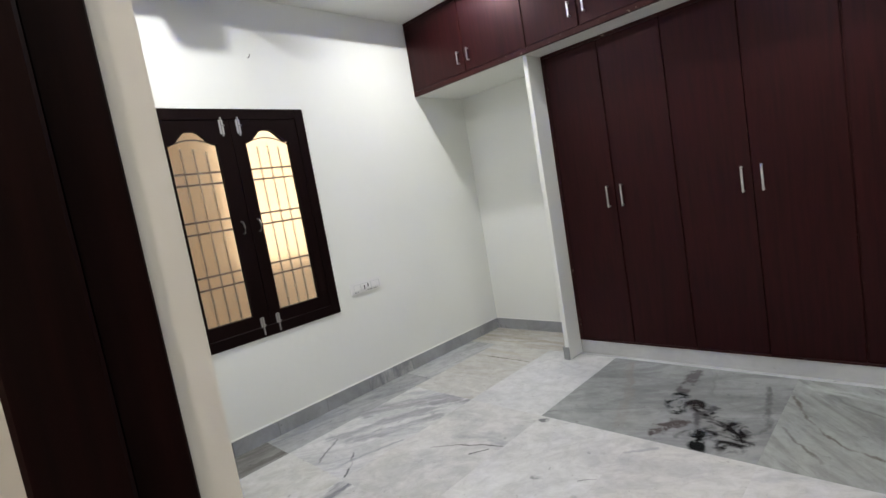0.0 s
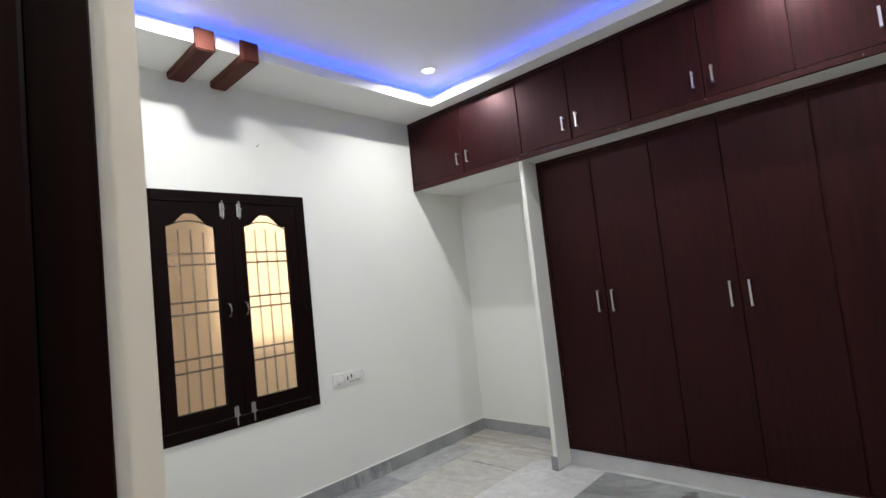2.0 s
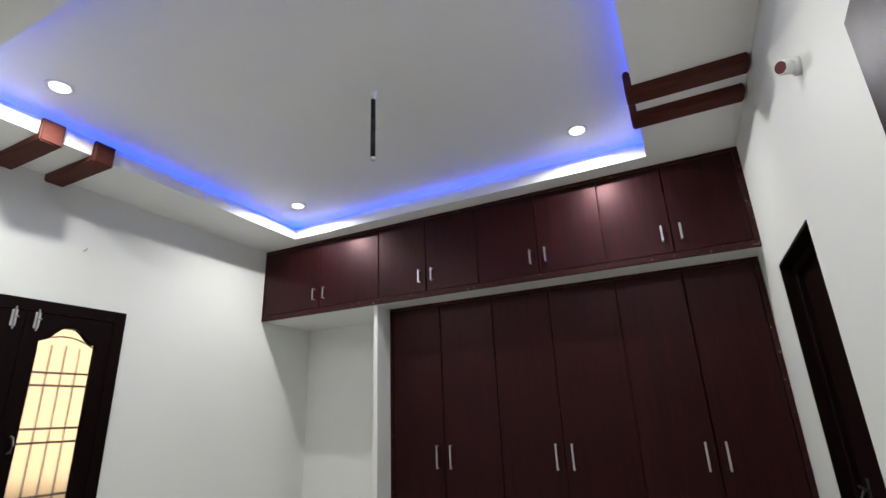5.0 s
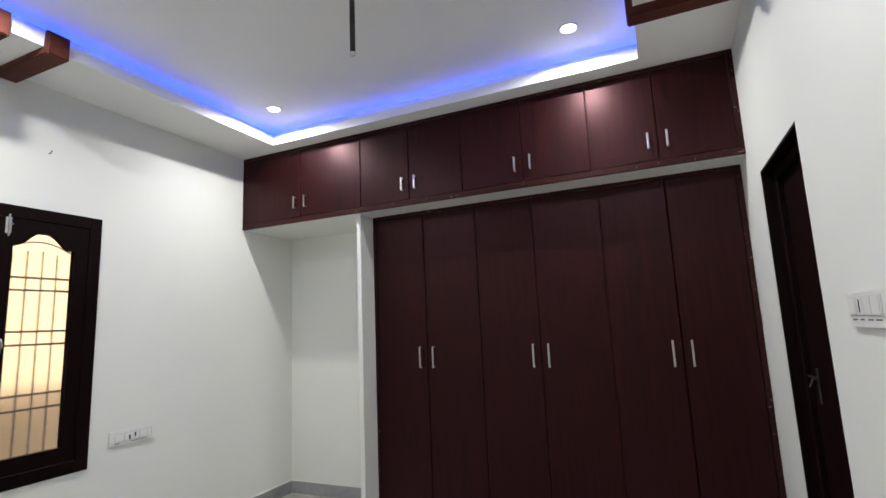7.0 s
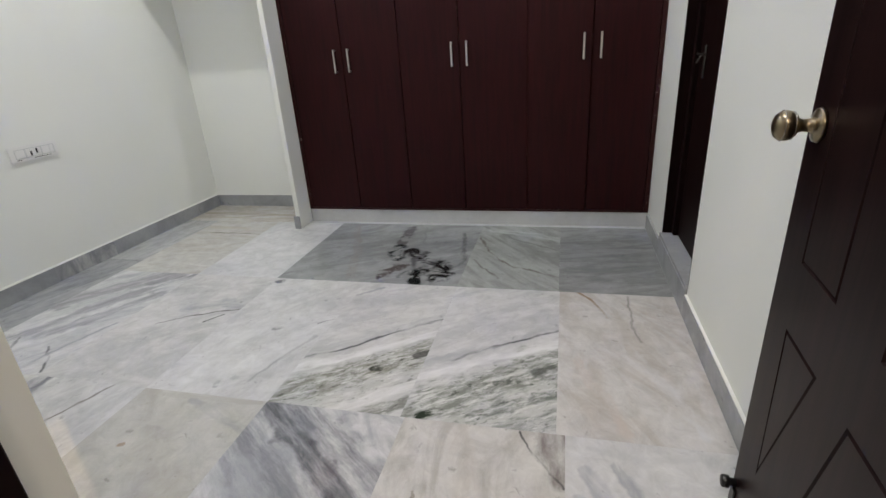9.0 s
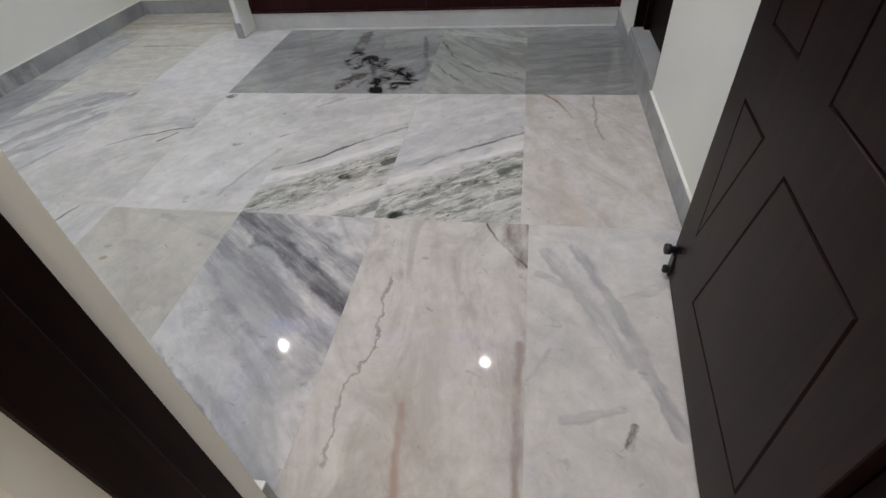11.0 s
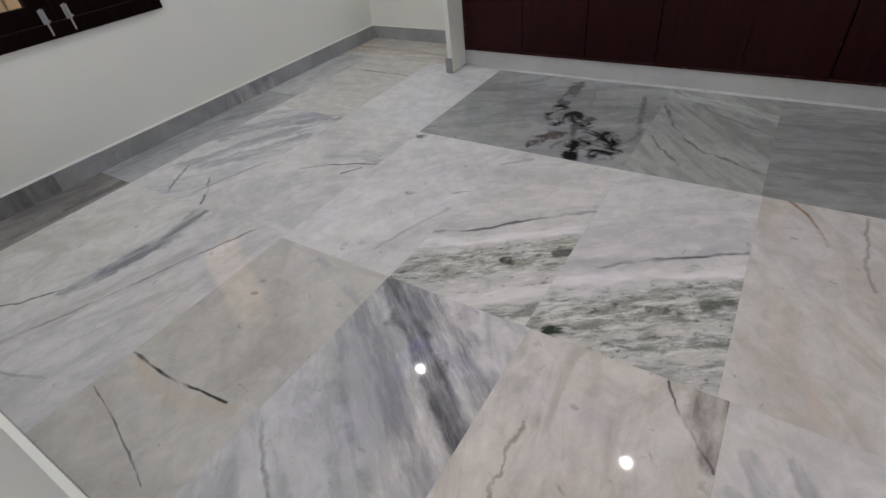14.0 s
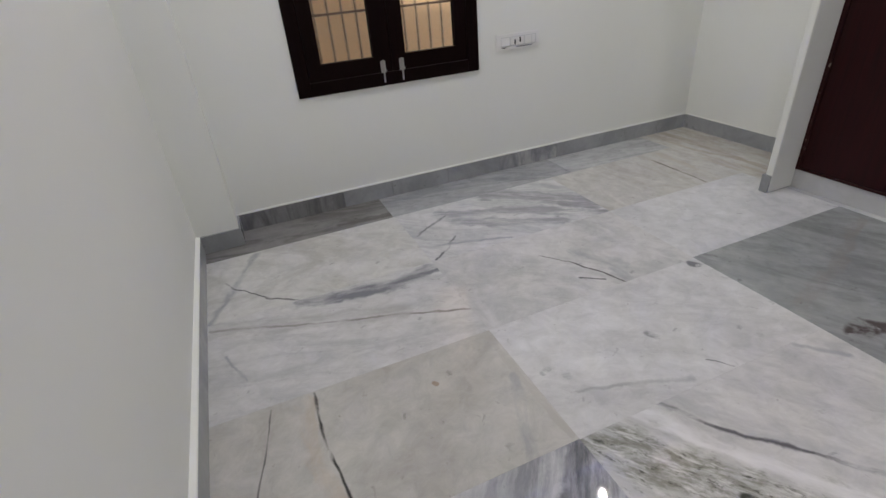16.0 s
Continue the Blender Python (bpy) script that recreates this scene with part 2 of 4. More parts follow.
frame_wood = wood("dark_door_frame", (0.0035, 0.0010, 0.0010), (0.012, 0.0032, 0.0030), 0.5, spec=0.09)
beam_wood = wood("red_brown_beam", (0.058, 0.015, 0.010), (0.10, 0.026, 0.018), 0.6, axis=0, spec=0.2)
steel = material("brushed_steel", (0.62, 0.61, 0.60), 0.28, 1.0)[0]
dull_steel = material("dull_steel", (0.30, 0.29, 0.27), 0.42, 1.0)[0]
brass = material("aged_brass", (0.25, 0.205, 0.135), 0.28, 1.0)[0]
black = material("black_plastic", (0.012, 0.012, 0.013), 0.4)[0]
rod_black = material("black_enamel", (0.004, 0.004, 0.0045), 0.3)[0]
dark_steel = material("tarnished_steel", (0.10, 0.095, 0.09), 0.45, 1.0)[0]
plastic = material("white_plastic", (0.78, 0.78, 0.76), 0.3)[0]
grey_plastic = material("pale_grey_plastic", (0.60, 0.61, 0.60), 0.35)[0]
grey_mark = material("grey_ink", (0.16, 0.16, 0.16), 0.6)[0]
red_plastic = material("dark_red_plastic", (0.10, 0.012, 0.010), 0.4)[0]
grill_paint = material("brown_grill_enamel", (0.13, 0.08, 0.055), 0.5)[0]
outdoor_paint = paint("cream_outdoor_render", (0.93, 0.70, 0.45), 0.8, 0.2)
ground_mat = paint("cement_ground", (0.30, 0.28, 0.25), 0.9, 0.3)
grout = material("grey_grout", (0.42, 0.42, 0.41), 0.7)[0]
lamp_white = glowing("lamp_diffuser", (1.0, 1.0, 0.98), 3.0)
led_blue = glowing("blue_led_strip", (0.02, 0.085, 1.0), 8.0)

glass, gn, gl, gb = material("frosted_glass", (1.0, 0.985, 0.95), 0.27)
gb.inputs["Transmission Weight"].default_value = 1.0
gb.inputs["IOR"].default_value = 1.3

WHITE, MIST = (0.62, 0.62, 0.615), (0.53, 0.535, 0.545)
marble_white = marble("marble_white", WHITE, MIST, 25, 3, 0.6, seed=1)
marble_plinth = marble("marble_plinth", (0.62, 0.625, 0.63), (0.59, 0.595, 0.60), 5, 1.2, 0.4, mottle=0.05, seed=17)
marble_skirt = marble("marble_skirting", (0.39, 0.40, 0.415), (0.33, 0.34, 0.355), 12, 1.3, 0.8, mottle=0.08, rough=0.14, seed=15)


# ---- mesh helpers ----
def box_bm(x0, x1, y0, y1, z0, z1, bevel=0.0, segments=1):
    bm = bmesh.new()
    bmesh.ops.create_cube(bm, size=1.0)
    for v in bm.verts:
        v.co = Vector(((x0 + x1) / 2 + v.co.x * (x1 - x0), (y0 + y1) / 2 + v.co.y * (y1 - y0), (z0 + z1) / 2 + v.co.z * (z1 - z0)))
    if bevel:
        bmesh.ops.bevel(bm, geom=bm.edges[:], offset=bevel, segments=segments, affect="EDGES")
    return bm


def merge(*bms):
    out = bmesh.new()
    for b in bms:
        me = bpy.data.meshes.new("tmp")
        b.to_mesh(me)
        out.from_mesh(me)
        bpy.data.meshes.remove(me)
        b.free()
    return out


def mesh_of(name, bm, mat, smooth=False):
    me = bpy.data.meshes.new(name)
    bm.to_mesh(me)
    bm.free()
    me.materials.append(mat)
    if smooth:
        for p in me.polygons:
            p.use_smooth = True
    return me


def part(name, bm, mat, parent=None, label="", smooth=False):
    ob = new(name, mesh_of(name, bm, mat, smooth))
    if parent:
        ob.parent = parent
    return tagged(ob, label) if label else ob


def structure(name, bm, mat, label=""):
    return tagged(part(name, bm, mat), label, kind="structure")


def empty(name, at, label, category, group="", rz=0.0):
    ob = new(name)
    ob.empty_display_size = 0.1
    ob.matrix_world = pose(*at, 0, 0, rz)
    return tagged(ob, label, category, group)


def turned(profile, steps=24, axis="z"):
    """A solid of revolution from (radius, height) pairs."""
    bm = bmesh.new()
    rings = []
    for r, h in profile:
        ring = []
        for k in range(steps):
            a = 2 * math.pi * k / steps
            u, v = r * math.cos(a), r * math.sin(a)
            ring.append(bm.verts.new({"z": (u, v, h), "x": (h, u, v), "y": (v, h, u)}[axis]))
        rings.append(ring)
    for lo, hi in zip(rings, rings[1:]):
        for k in range(steps):
            bm.faces.new((lo[k], lo[(k + 1) % steps], hi[(k + 1) % steps], hi[k]))
    bm.faces.new(rings[0][::-1])
    bm.faces.new(rings[-1])
    return bm


def tube(points, r, steps=8):
    """A round bar along a list of points."""
    bm = bmesh.new()
    pts = [Vector(p) for p in points]
    rings = []
    for i, p in enumerate(pts):
        d = (pts[min(i + 1, len(pts) - 1)] - pts[max(i - 1, 0)]).normalized()
        side = d.cross(Vector((0, 0, 1)) if abs(d.z) < 0.9 else Vector((1, 0, 0))).normalized()
        up = side.cross(d)
        rings.append([bm.verts.new(p + r * (math.cos(a) * side + math.sin(a) * up)) for a in (2 * math.pi * k / steps for k in range(steps))])
    for lo, hi in zip(rings, rings[1:]):
        for k in range(steps):
            bm.faces.new((lo[k], hi[k], hi[(k + 1) % steps], lo[(k + 1) % steps]))
    bm.faces.new(rings[0])
    bm.faces.new(rings[-1][::-1])
    bmesh.ops.recalc_face_normals(bm, faces=bm.faces[:])
    return bm


def extruded(outline, depth, axis="x", at=0.0):
    """A flat outline of (u, v) pairs made thick. axis x: u is y and v is z; axis y: u is x and v is z."""
    bm = bmesh.new()
    place = (lambda u, v, d: (d, u, v)) if axis == "x" else (lambda u, v, d: (u, d, v))
    a = [bm.verts.new(place(u, v, at)) for u, v in outline]
    b = [bm.verts.new(place(u, v, at + depth)) for u, v in outline]
    n = len(outline)
    bm.faces.new(a)
    bm.faces.new(b[::-1])
    for k in range(n):
        bm.faces.new((a[k], b[k], b[(k + 1) % n], a[(k + 1) % n]))
    bmesh.ops.recalc_face_normals(bm, faces=bm.faces[:])
    return bm


# ---- plan ----
XE = 3.705          # east wall face
YS, YN = 0.470, 4.02  # south and north wall faces
ZS, ZC = 2.913, 3.055  # dropped soffit and raised ceiling
LOFT_Y, WARD_Y = 3.40, 3.62
WIN_Y0, WIN_Y1, WIN_Z0, WIN_Z1 = 1.165, 2.247, 0.673, 2.174
DOOR_X0, DOOR_X1, DOOR_TOP = 2.613, 3.60, 2.20
BATH_Y0, BATH_Y1, BATH_TOP = 2.40, 3.112, 2.10
OUT = -2.6          # south end of the passage

structure("wall_west", merge(
    box_bm(-0.23, 0, OUT, WIN_Y0, -0.1, 3.3), box_bm(-0.23, 0, WIN_Y1, YN + 0.2, -0.1, 3.3),
    box_bm(-0.23, 0, WIN_Y0, WIN_Y1, -0.1, WIN_Z0), box_bm(-0.23, 0, WIN_Y0, WIN_Y1, WIN_Z1, 3.3)), wall_paint, "cream painted window wall of the bedroom")
structure("wall_north", box_bm(0, XE + 0.2, YN, YN + 0.2, -0.1, 3.3), wall_paint, "cream painted wall behind the niche")
structure("wall_east", merge(
    box_bm(XE, XE + 0.2, OUT, BATH_Y0, -0.1, 3.3), box_bm(XE, XE + 0.2, BATH_Y1, YN, -0.1, 3.3),
    box_bm(XE, XE + 0.2, BATH_Y0, BATH_Y1, BATH_TOP, 3.3), box_bm(XE, XE + 0.2, BATH_Y0, BATH_Y1, -0.1, 0.13)), wall_paint, "cream painted wall with the bathroom door")
structure("wall_south", merge(
    box_bm(0, DOOR_X0, 0.25, YS, -0.1, 3.3), box_bm(DOOR_X1, XE, 0.25, YS, -0.1, 3.3),
    box_bm(DOOR_X0, DOOR_X1, 0.25, YS, DOOR_TOP, 3.3)), wall_paint, "cream painted wall with the bedroom doorway")
structure("wall_passage", merge(box_bm(0, XE, OUT - 0.2, OUT, -0.1, 3.3)), wall_paint, "cream painted end wall of the passage")
structure("column", box_bm(0, 0.178, YS, 0.685, 0, ZS), wall_paint, "cream painted column in the corner of the bedroom")
structure("partition", merge(box_bm(1.12, 1.158, 3.44, WARD_Y + 0.03, 0, 2.288, 0.004), box_bm(1.12, 1.14, WARD_Y + 0.03, YN, 0, 2.288)), wall_paint, "thin cream painted partition beside the wardrobe")
structure("loft_slab", box_bm(0, XE, LOFT_Y + 0.022, YN, 2.287, 2.325), wall_paint, "cream plastered slab under the loft cabinets")

# ceiling with a sunken tray
TX0, TX1, TY0, TY1 = 0.452, 3.214, 0.975, 3.262
LIP = 2.984
G = 0.085


def ring_bm(x0, x1, y0, y1, X0, X1, Y0, Y1, z0, z1):
    return merge(box_bm(X0, x0, Y0, Y1, z0, z1), box_bm(x1, X1, Y0, Y1, z0, z1), box_bm(x0, x1, Y0, y0, z0, z1), box_bm(x0, x1, y1, Y1, z0, z1))


structure("ceiling", merge(
    box_bm(-0.1, XE + 0.1, OUT - 0.1, YN + 0.1, ZC, 3.3),
    ring_bm(TX0, TX1, TY0, TY1, 0, XE, YS, YN, ZS, LIP),
    ring_bm(TX0 - G, TX1 + G, TY0 - G, TY1 + G, 0, XE, YS, YN, LIP, ZC)), ceiling_paint, "white false ceiling with a sunken tray")
led = tagged(part("led_strip", ring_bm(TX0 - 0.074, TX1 + 0.074, TY0 - 0.074, TY1 + 0.074, TX0 - 0.082, TX1 + 0.082, TY0 - 0.082, TY1 + 0.082, LIP + 0.001, LIP + 0.013), led_blue),
             "glowing blue light strip hidden in the ceiling cove", "light strip")

# ground outside and an assumed neighbouring wall, added to bounce sun into the panes
structure("ground", box_bm(-60, 60, -60, 60, -0.5, -0.3), ground_mat, "grey cement ground outside")
structure("floor", box_bm(0, XE, OUT, YN, -0.1, -0.004), grout, "marble slab floor of the bedroom and passage")
structure("added_outdoor_wall", box_bm(-2.95, -2.8, -3.0, 9.0, -0.3, 5.0), outdoor_paint, "added sunlit cream wall that brightens the frosted panes")
# unseen slab; its eave is added to darken the view through one pane
structure("roof", merge(box_bm(-0.3, 4.1, OUT - 0.4, 4.5, 3.31, 3.45), box_bm(-2.75, -0.3, OUT - 0.4, 2.75, 3.31, 3.45)), ground_mat, "unseen flat concrete slab with an added eave shading the wall outside")
bathroom = structure("bathroom_wall", merge(
    box_bm(XE + 1.2, XE + 1.3, 1.9, 3.7, -0.1, 3.3), box_bm(XE + 0.2, XE + 1.2, 1.8, 1.9, -0.1, 3.3), box_bm(XE + 0.2, XE + 1.2, 3.7, 3.8, -0.1, 3.3)), wall_paint, "plain walls closing the space behind the bathroom door")


# ---- window ----
def arch(y0, y1, z0, shoulder, peak, n=14):
    """Outline of a pane whose head rises in two ogee curves to a round middle."""
    pts = [(y0, z0), (y1, z0), (y1, shoulder)]
    w = y1 - y0
    for k in range(1, 2 * n):
        s = 1 - k / (2 * n)
        c = abs(2 * s - 1)
        h = 0.5 + 0.5 * math.cos(math.pi * min(1.0, max(0.0, (c - 0.12) / 0.80)))
        pts.append((y0 + w * s, shoulder + (peak - shoulder) * h))
    pts.append((y0, shoulder))
    return pts


def sash_bm(y0, y1, z0, z1, pane, x0, x1):
    """A wooden sash with the pane's outline cut through it."""
    bm = bmesh.new()
    n = len(pane)
    outer = []
    cy, cz = sum(p[0] for p in pane) / n, (z0 + z1) / 2
    for y, z in pane:
        if z <= pane[0][1] + 1e-6:
            outer.append((y0 if y < cy else y1, z0))
        elif z >= pane[2][1] - 1e-6 and abs(y - pane[1][0]) < 1e-6:
            outer.append((y1, z1))
        elif z >= pane[2][1] - 1e-6 and abs(y - pane[0][0]) < 1e-6:
            outer.append((y0, z1))
        else:
            outer.append((y0 + (y1 - y0) * (y - pane[0][0]) / (pane[1][0] - pane[0][0]), z1))
    rows = [[bm.verts.new((x, u, v)) for u, v in o] for x, o in ((x1, outer), (x1, pane), (x0, pane), (x0, outer))]
    for a, b in zip(rows, rows[1:] + rows[:1]):
        for k in range(n):
            bm.faces.new((a[k], a[(k + 1) % n], b[(k + 1) % n], b[k]))
    bmesh.ops.recalc_face_normals(bm, faces=bm.faces[:])
    return bm


window = tagged(new("window_1"), "dark wooden casement window with two arched frosted panes", kind="structure")
fw = 0.07
part("window_frame", merge(
    box_bm(-0.10, 0.012, WIN_Y0, WIN_Y0 + fw, WIN_Z0, WIN_Z1, 0.003), box_bm(-0.10, 0.012, WIN_Y1 - fw, WIN_Y1, WIN_Z0, WIN_Z1, 0.003),
    box_bm(-0.10, 0.012, WIN_Y0 + fw, WIN_Y1 - fw, WIN_Z0, WIN_Z0 + fw, 0.003), box_bm(-0.10, 0.012, WIN_Y0 + fw, WIN_Y1 - fw, WIN_Z1 - fw, WIN_Z1, 0.003)), window_wood, window)
MID = (WIN_Y0 + WIN_Y1) / 2
handle_y = {0: MID - 0.055, 1: MID + 0.055}
for k, (s0, s1, p0, p1) in enumerate(((WIN_Y0 + fw + 0.002, MID - 0.002, 1.312, 1.603), (MID + 0.002, WIN_Y1 - fw - 0.002, 1.790, 2.100))):
    pane = arch(p0, p1, 0.828, 1.955, 2.035)
    sash = part("sash", sash_bm(s0, s1, WIN_Z0 + fw + 0.002, WIN_Z1 - fw - 0.002, pane, -0.032, 0.006), window_wood, window)
    g = part("pane", extruded(arch(p0 - 0.004, p1 + 0.004, 0.824, 1.958, 2.038), 0.004, "x", -0.028), glass, sash, "pale frosted glass pane")
    g.visible_shadow = False
    hy = handle_y[k]
    part("handle", tube([(0.006, hy, 1.37), (0.030, hy, 1.375), (0.038, hy + 0.004, 1.41), (0.030, hy, 1.445), (0.006, hy, 1.45)], 0.006), dull_steel, sash, "curved steel pull handle", True)
    for z0, z1 in ((2.01, 2.12), (0.70, 0.81)):
        b = part("bolt", merge(box_bm(0.006, 0.010, hy - 0.014, hy + 0.014, z0 + 0.005, z1 - 0.005, 0.001), tube([(0.015, hy, z0 - 0.01), (0.015, hy, z1)], 0.005),
                 tube([(0.015, hy, (z0 + z1) / 2), (0.030, hy + 0.012, (z0 + z1) / 2)], 0.004)), steel, sash, "steel tower bolt")
grill = empty("window_grill", (-0.054, MID, WIN_Z0), "brown painted steel window grill with arched top bars", "window grill")
for y in (1.262, 1.339, 1.416, 1.493, 1.570, 1.647, 1.765, 1.842, 1.919, 1.996, 2.073, 2.150):
    c = abs(((y - 1.165) % 0.541) / 0.541 - 0.5) * 2
    part("bar", tube([(-0.060, y - MID, 0.071), (-0.060, y - MID, 1.28 - 0.10 * c * c)], 0.005, 6), grill_paint, grill)
for z in (1.785, 1.715, 1.485, 1.412, 1.14, 1.062):
    part("rail", box_bm(0.008, 0.012, WIN_Y0 + fw + 0.001 - MID, WIN_Y1 - fw - 0.001 - MID, z - 0.006 - WIN_Z0, z + 0.006 - WIN_Z0), grill_paint, grill)
for y0, y1 in ((1.24, 1.69), (1.72, 2.17)):
    pts = [(0.009, y0 + (y1 - y0) * k / 16 - MID, 1.235 + 0.085 * math.sin(math.pi * k / 16)) for k in range(17)]
    part("arch_bar", tube(pts, 0.0045, 6), grill_paint, grill)


# ---- cabinets ----
def pull(length, parent, x, y, z):
    """A flat steel pull handle standing upright on a door that faces south."""
    h = length / 2
    bm = merge(box_bm(x - 0.0065, x + 0.0065, y - 0.030, y - 0.023, z - h, z + h, 0.002), box_bm(x - 0.005, x + 0.005, y - 0.024, y, z - h + 0.002, z - h + 0.012), box_bm(x - 0.005, x + 0.005, y - 0.024, y, z + h - 0.012, z + h - 0.002))
    return part("handle", bm, steel, parent, "slim satin steel pull handle")


TILTS = iter([-0.3, 0.5, 0.2, -0.4, 0.4, 0.1, -0.6, -0.5, -0.2, 0.3, 1.8, 2.4, -1.2, -2.0])


def cabinet(name, label, x0, xm, x1, y, z0, z1, depth, frame_sides, hz, hl, top, bottom, lift, group):
    """A pair of flush doors over a carcass: x0, xm and x1 are the door edges; lift is how far the carcass starts above the bottom rail's foot."""
    ox, oy, oz = (x0 + x1) / 2, y, z0
    cab = empty(name, (ox, y, z0), label, "cabinet", group)
    fl, fr = frame_sides
    h, a0, a1 = z1 - z0, x0 - ox, x1 - ox
    part("body", merge(
        box_bm(a0, a1, 0.022, depth, lift, lift + 0.018), box_bm(a0, a1, 0.022, depth, h - 0.018, h),
        box_bm(a0, a0 + 0.018, 0.022, depth, lift + 0.018, h - 0.018), box_bm(a1 - 0.018, a1, 0.022, depth, lift + 0.018, h - 0.018),
        box_bm(a0 + 0.018, a1 - 0.018, depth - 0.006, depth, lift + 0.018, h - 0.018)), mahogany_flat, cab)
    part("rail", box_bm(a0, a1, -0.004, 0.021, 0.0, bottom, 0.0015), mahogany_worn, cab)
    part("rail", box_bm(a0, a1, -0.004, 0.021, h - top, h, 0.0015), mahogany_worn, cab)
    if fl:
        part("stile", box_bm(a0, a0 + fl, -0.004, 0.021, bottom, h - top, 0.0015), mahogany_worn, cab)
    if fr:
        part("stile", box_bm(a1 - fr, a1, -0.004, 0.021, bottom, h - top, 0.0015), mahogany_worn, cab)
    for a, b, hx in ((x0 + fl + 0.005, xm - 0.0045, xm - 0.052), (xm + 0.0045, x1 - fr - 0.005, xm + 0.052)):
        c = (a + b) / 2
        d = part("door", box_bm(a - c, b - c, 0.0, 0.016, bottom + 0.003, h - top - 0.003, 0.0025, 2), mahogany, cab)
        d.location = (c - ox, -0.001, 0)
        for u in (a - c + 0.0012, b - c - 0.0012):
            part("edge_band", box_bm(u - 0.0024, u + 0.0024, -0.0010, 0.0150, bottom + 0.0045, h - top - 0.0045, 0.0006), mahogany_edge, d, "thin worn edge strip")
        d.rotation_euler = (radians(random.uniform(-0.12, 0.12)), 0, radians(next(TILTS)))
        pull(hl, d, hx - c, 0.0, hz - oz)
    return cab


LX = [0.0, 0.62, 1.19, 1.605, 2.02, 2.452, 2.88, 3.27, XE]
for k in range(4):
    cabinet("loft_cabinet", "dark mahogany loft cabinet with two closed doors under the ceiling", LX[2 * k], LX[2 * k + 1], LX[2 * k + 2], LOFT_Y, 2.289, ZS - 0.001, 0.45,
            (0.012 if k == 0 else 0.0, 0.03 if k == 3 else 0.0), 2.448, 0.10, 0.022, 0.038, 0.038, "loft cabinets over the wardrobe")
WX = [1.159, 1.60, 2.02, 2.437, 2.885, 3.285, XE - 0.002]
for k in range(3):
    cabinet("wardrobe_unit", "dark mahogany wardrobe with two tall closed doors on a marble plinth", WX[2 * k], WX[2 * k + 1], WX[2 * k + 2], WARD_Y, 0.105, 2.287, 0.40,
            (0.022 if k == 0 else 0.0, 0.03 if k == 2 else 0.0), 1.195, 0.155, 0.022, 0.012, 0.0, "wardrobes along the wall")
structure("plinth", box_bm(1.16, XE - 0.002, WARD_Y + 0.001, YN, 0.0, 0.104), marble_plinth, "white marble plinth under the wardrobe")

# ---- skirting ----
SK = 0.10
structure("baseboard", merge(
    box_bm(0.010, 1.12, YN - 0.010, YN, 0, SK, 0.001),
    box_bm(0, 0.188, 0.685, 0.695, 0, SK, 0.001), box_bm(0.178, 0.188, YS, 0.685, 0, SK, 0.001),
    box_bm(0.190, DOOR_X0 - 0.001, YS, YS + 0.022, 0, SK, 0.001),
    box_bm(XE - 0.014, XE, YS, BATH_Y0, 0, SK, 0.001), box_bm(XE - 0.014, XE - 0.001, BATH_Y0, BATH_Y1, 0, 0.130, 0.001), box_bm(XE - 0.014, XE, BATH_Y1, 3.60, 0, SK, 0.001),
    box_bm(1.108, 1.119, 3.44, YN - 0.011, 0, SK, 0.001), box_bm(1.108, 1.157, 3.430, 3.439, 0, SK, 0.001),
    box_bm(DOOR_X0, DOOR_X0 + 0.010, 0.25, 0.318, 0, SK, 0.001), box_bm(0, DOOR_X0, 0.24, 0.25, 0, SK, 0.001)), marble_skirt, "polished grey marble skirting along the walls")
skirt_dark = marble("marble_skirting_dark", (0.27, 0.27, 0.275), (0.19, 0.19, 0.195), 8, 5, 0.9, rough=0.14, seed=21)
skirt_mist = marble("marble_skirting_mist", (0.46, 0.46, 0.47), (0.30, 0.31, 0.33), 30, 3, 0.9, rough=0.14, seed=22)
for y0, y1, mt in ((0.696, 1.30, skirt_dark), (1.30, 1.61, marble_skirt), (1.61, 1.99, marble_skirt), (1.99, 2.375, marble_skirt), (2.375, 2.83, skirt_mist), (2.83, 4.009, marble_skirt)):
    part("skirting_piece", box_bm(0, 0.012, y0 + 0.0005, y1 - 0.0005, 0, SK, 0.001), mt, bpy.data.objects["baseboard"])
structure("trim", merge(
    box_bm(0, 0.010, 0.696, YN, SK + 0.0005, SK + 0.008, 0.001), box_bm(0.190, DOOR_X0 - 0.001, YS, YS + 0.021, SK + 0.0005, SK + 0.007, 0.001),
    box_bm(XE - 0.011, XE, YS, BATH_Y0, SK + 0.0005, SK + 0.007, 0.001), box_bm(0.010, 1.108, YN - 0.008, YN, SK + 0.0005, SK + 0.007, 0.001)), wall_paint, "thin white plaster line on top of the skirting")
structure("threshold", box_bm(XE - 0.012, XE + 0.16, BATH_Y0 + 0.001, BATH_Y1 - 0.001, 0.131, 0.152, 0.002), marble_skirt, "grey marble threshold of the bathroom door")

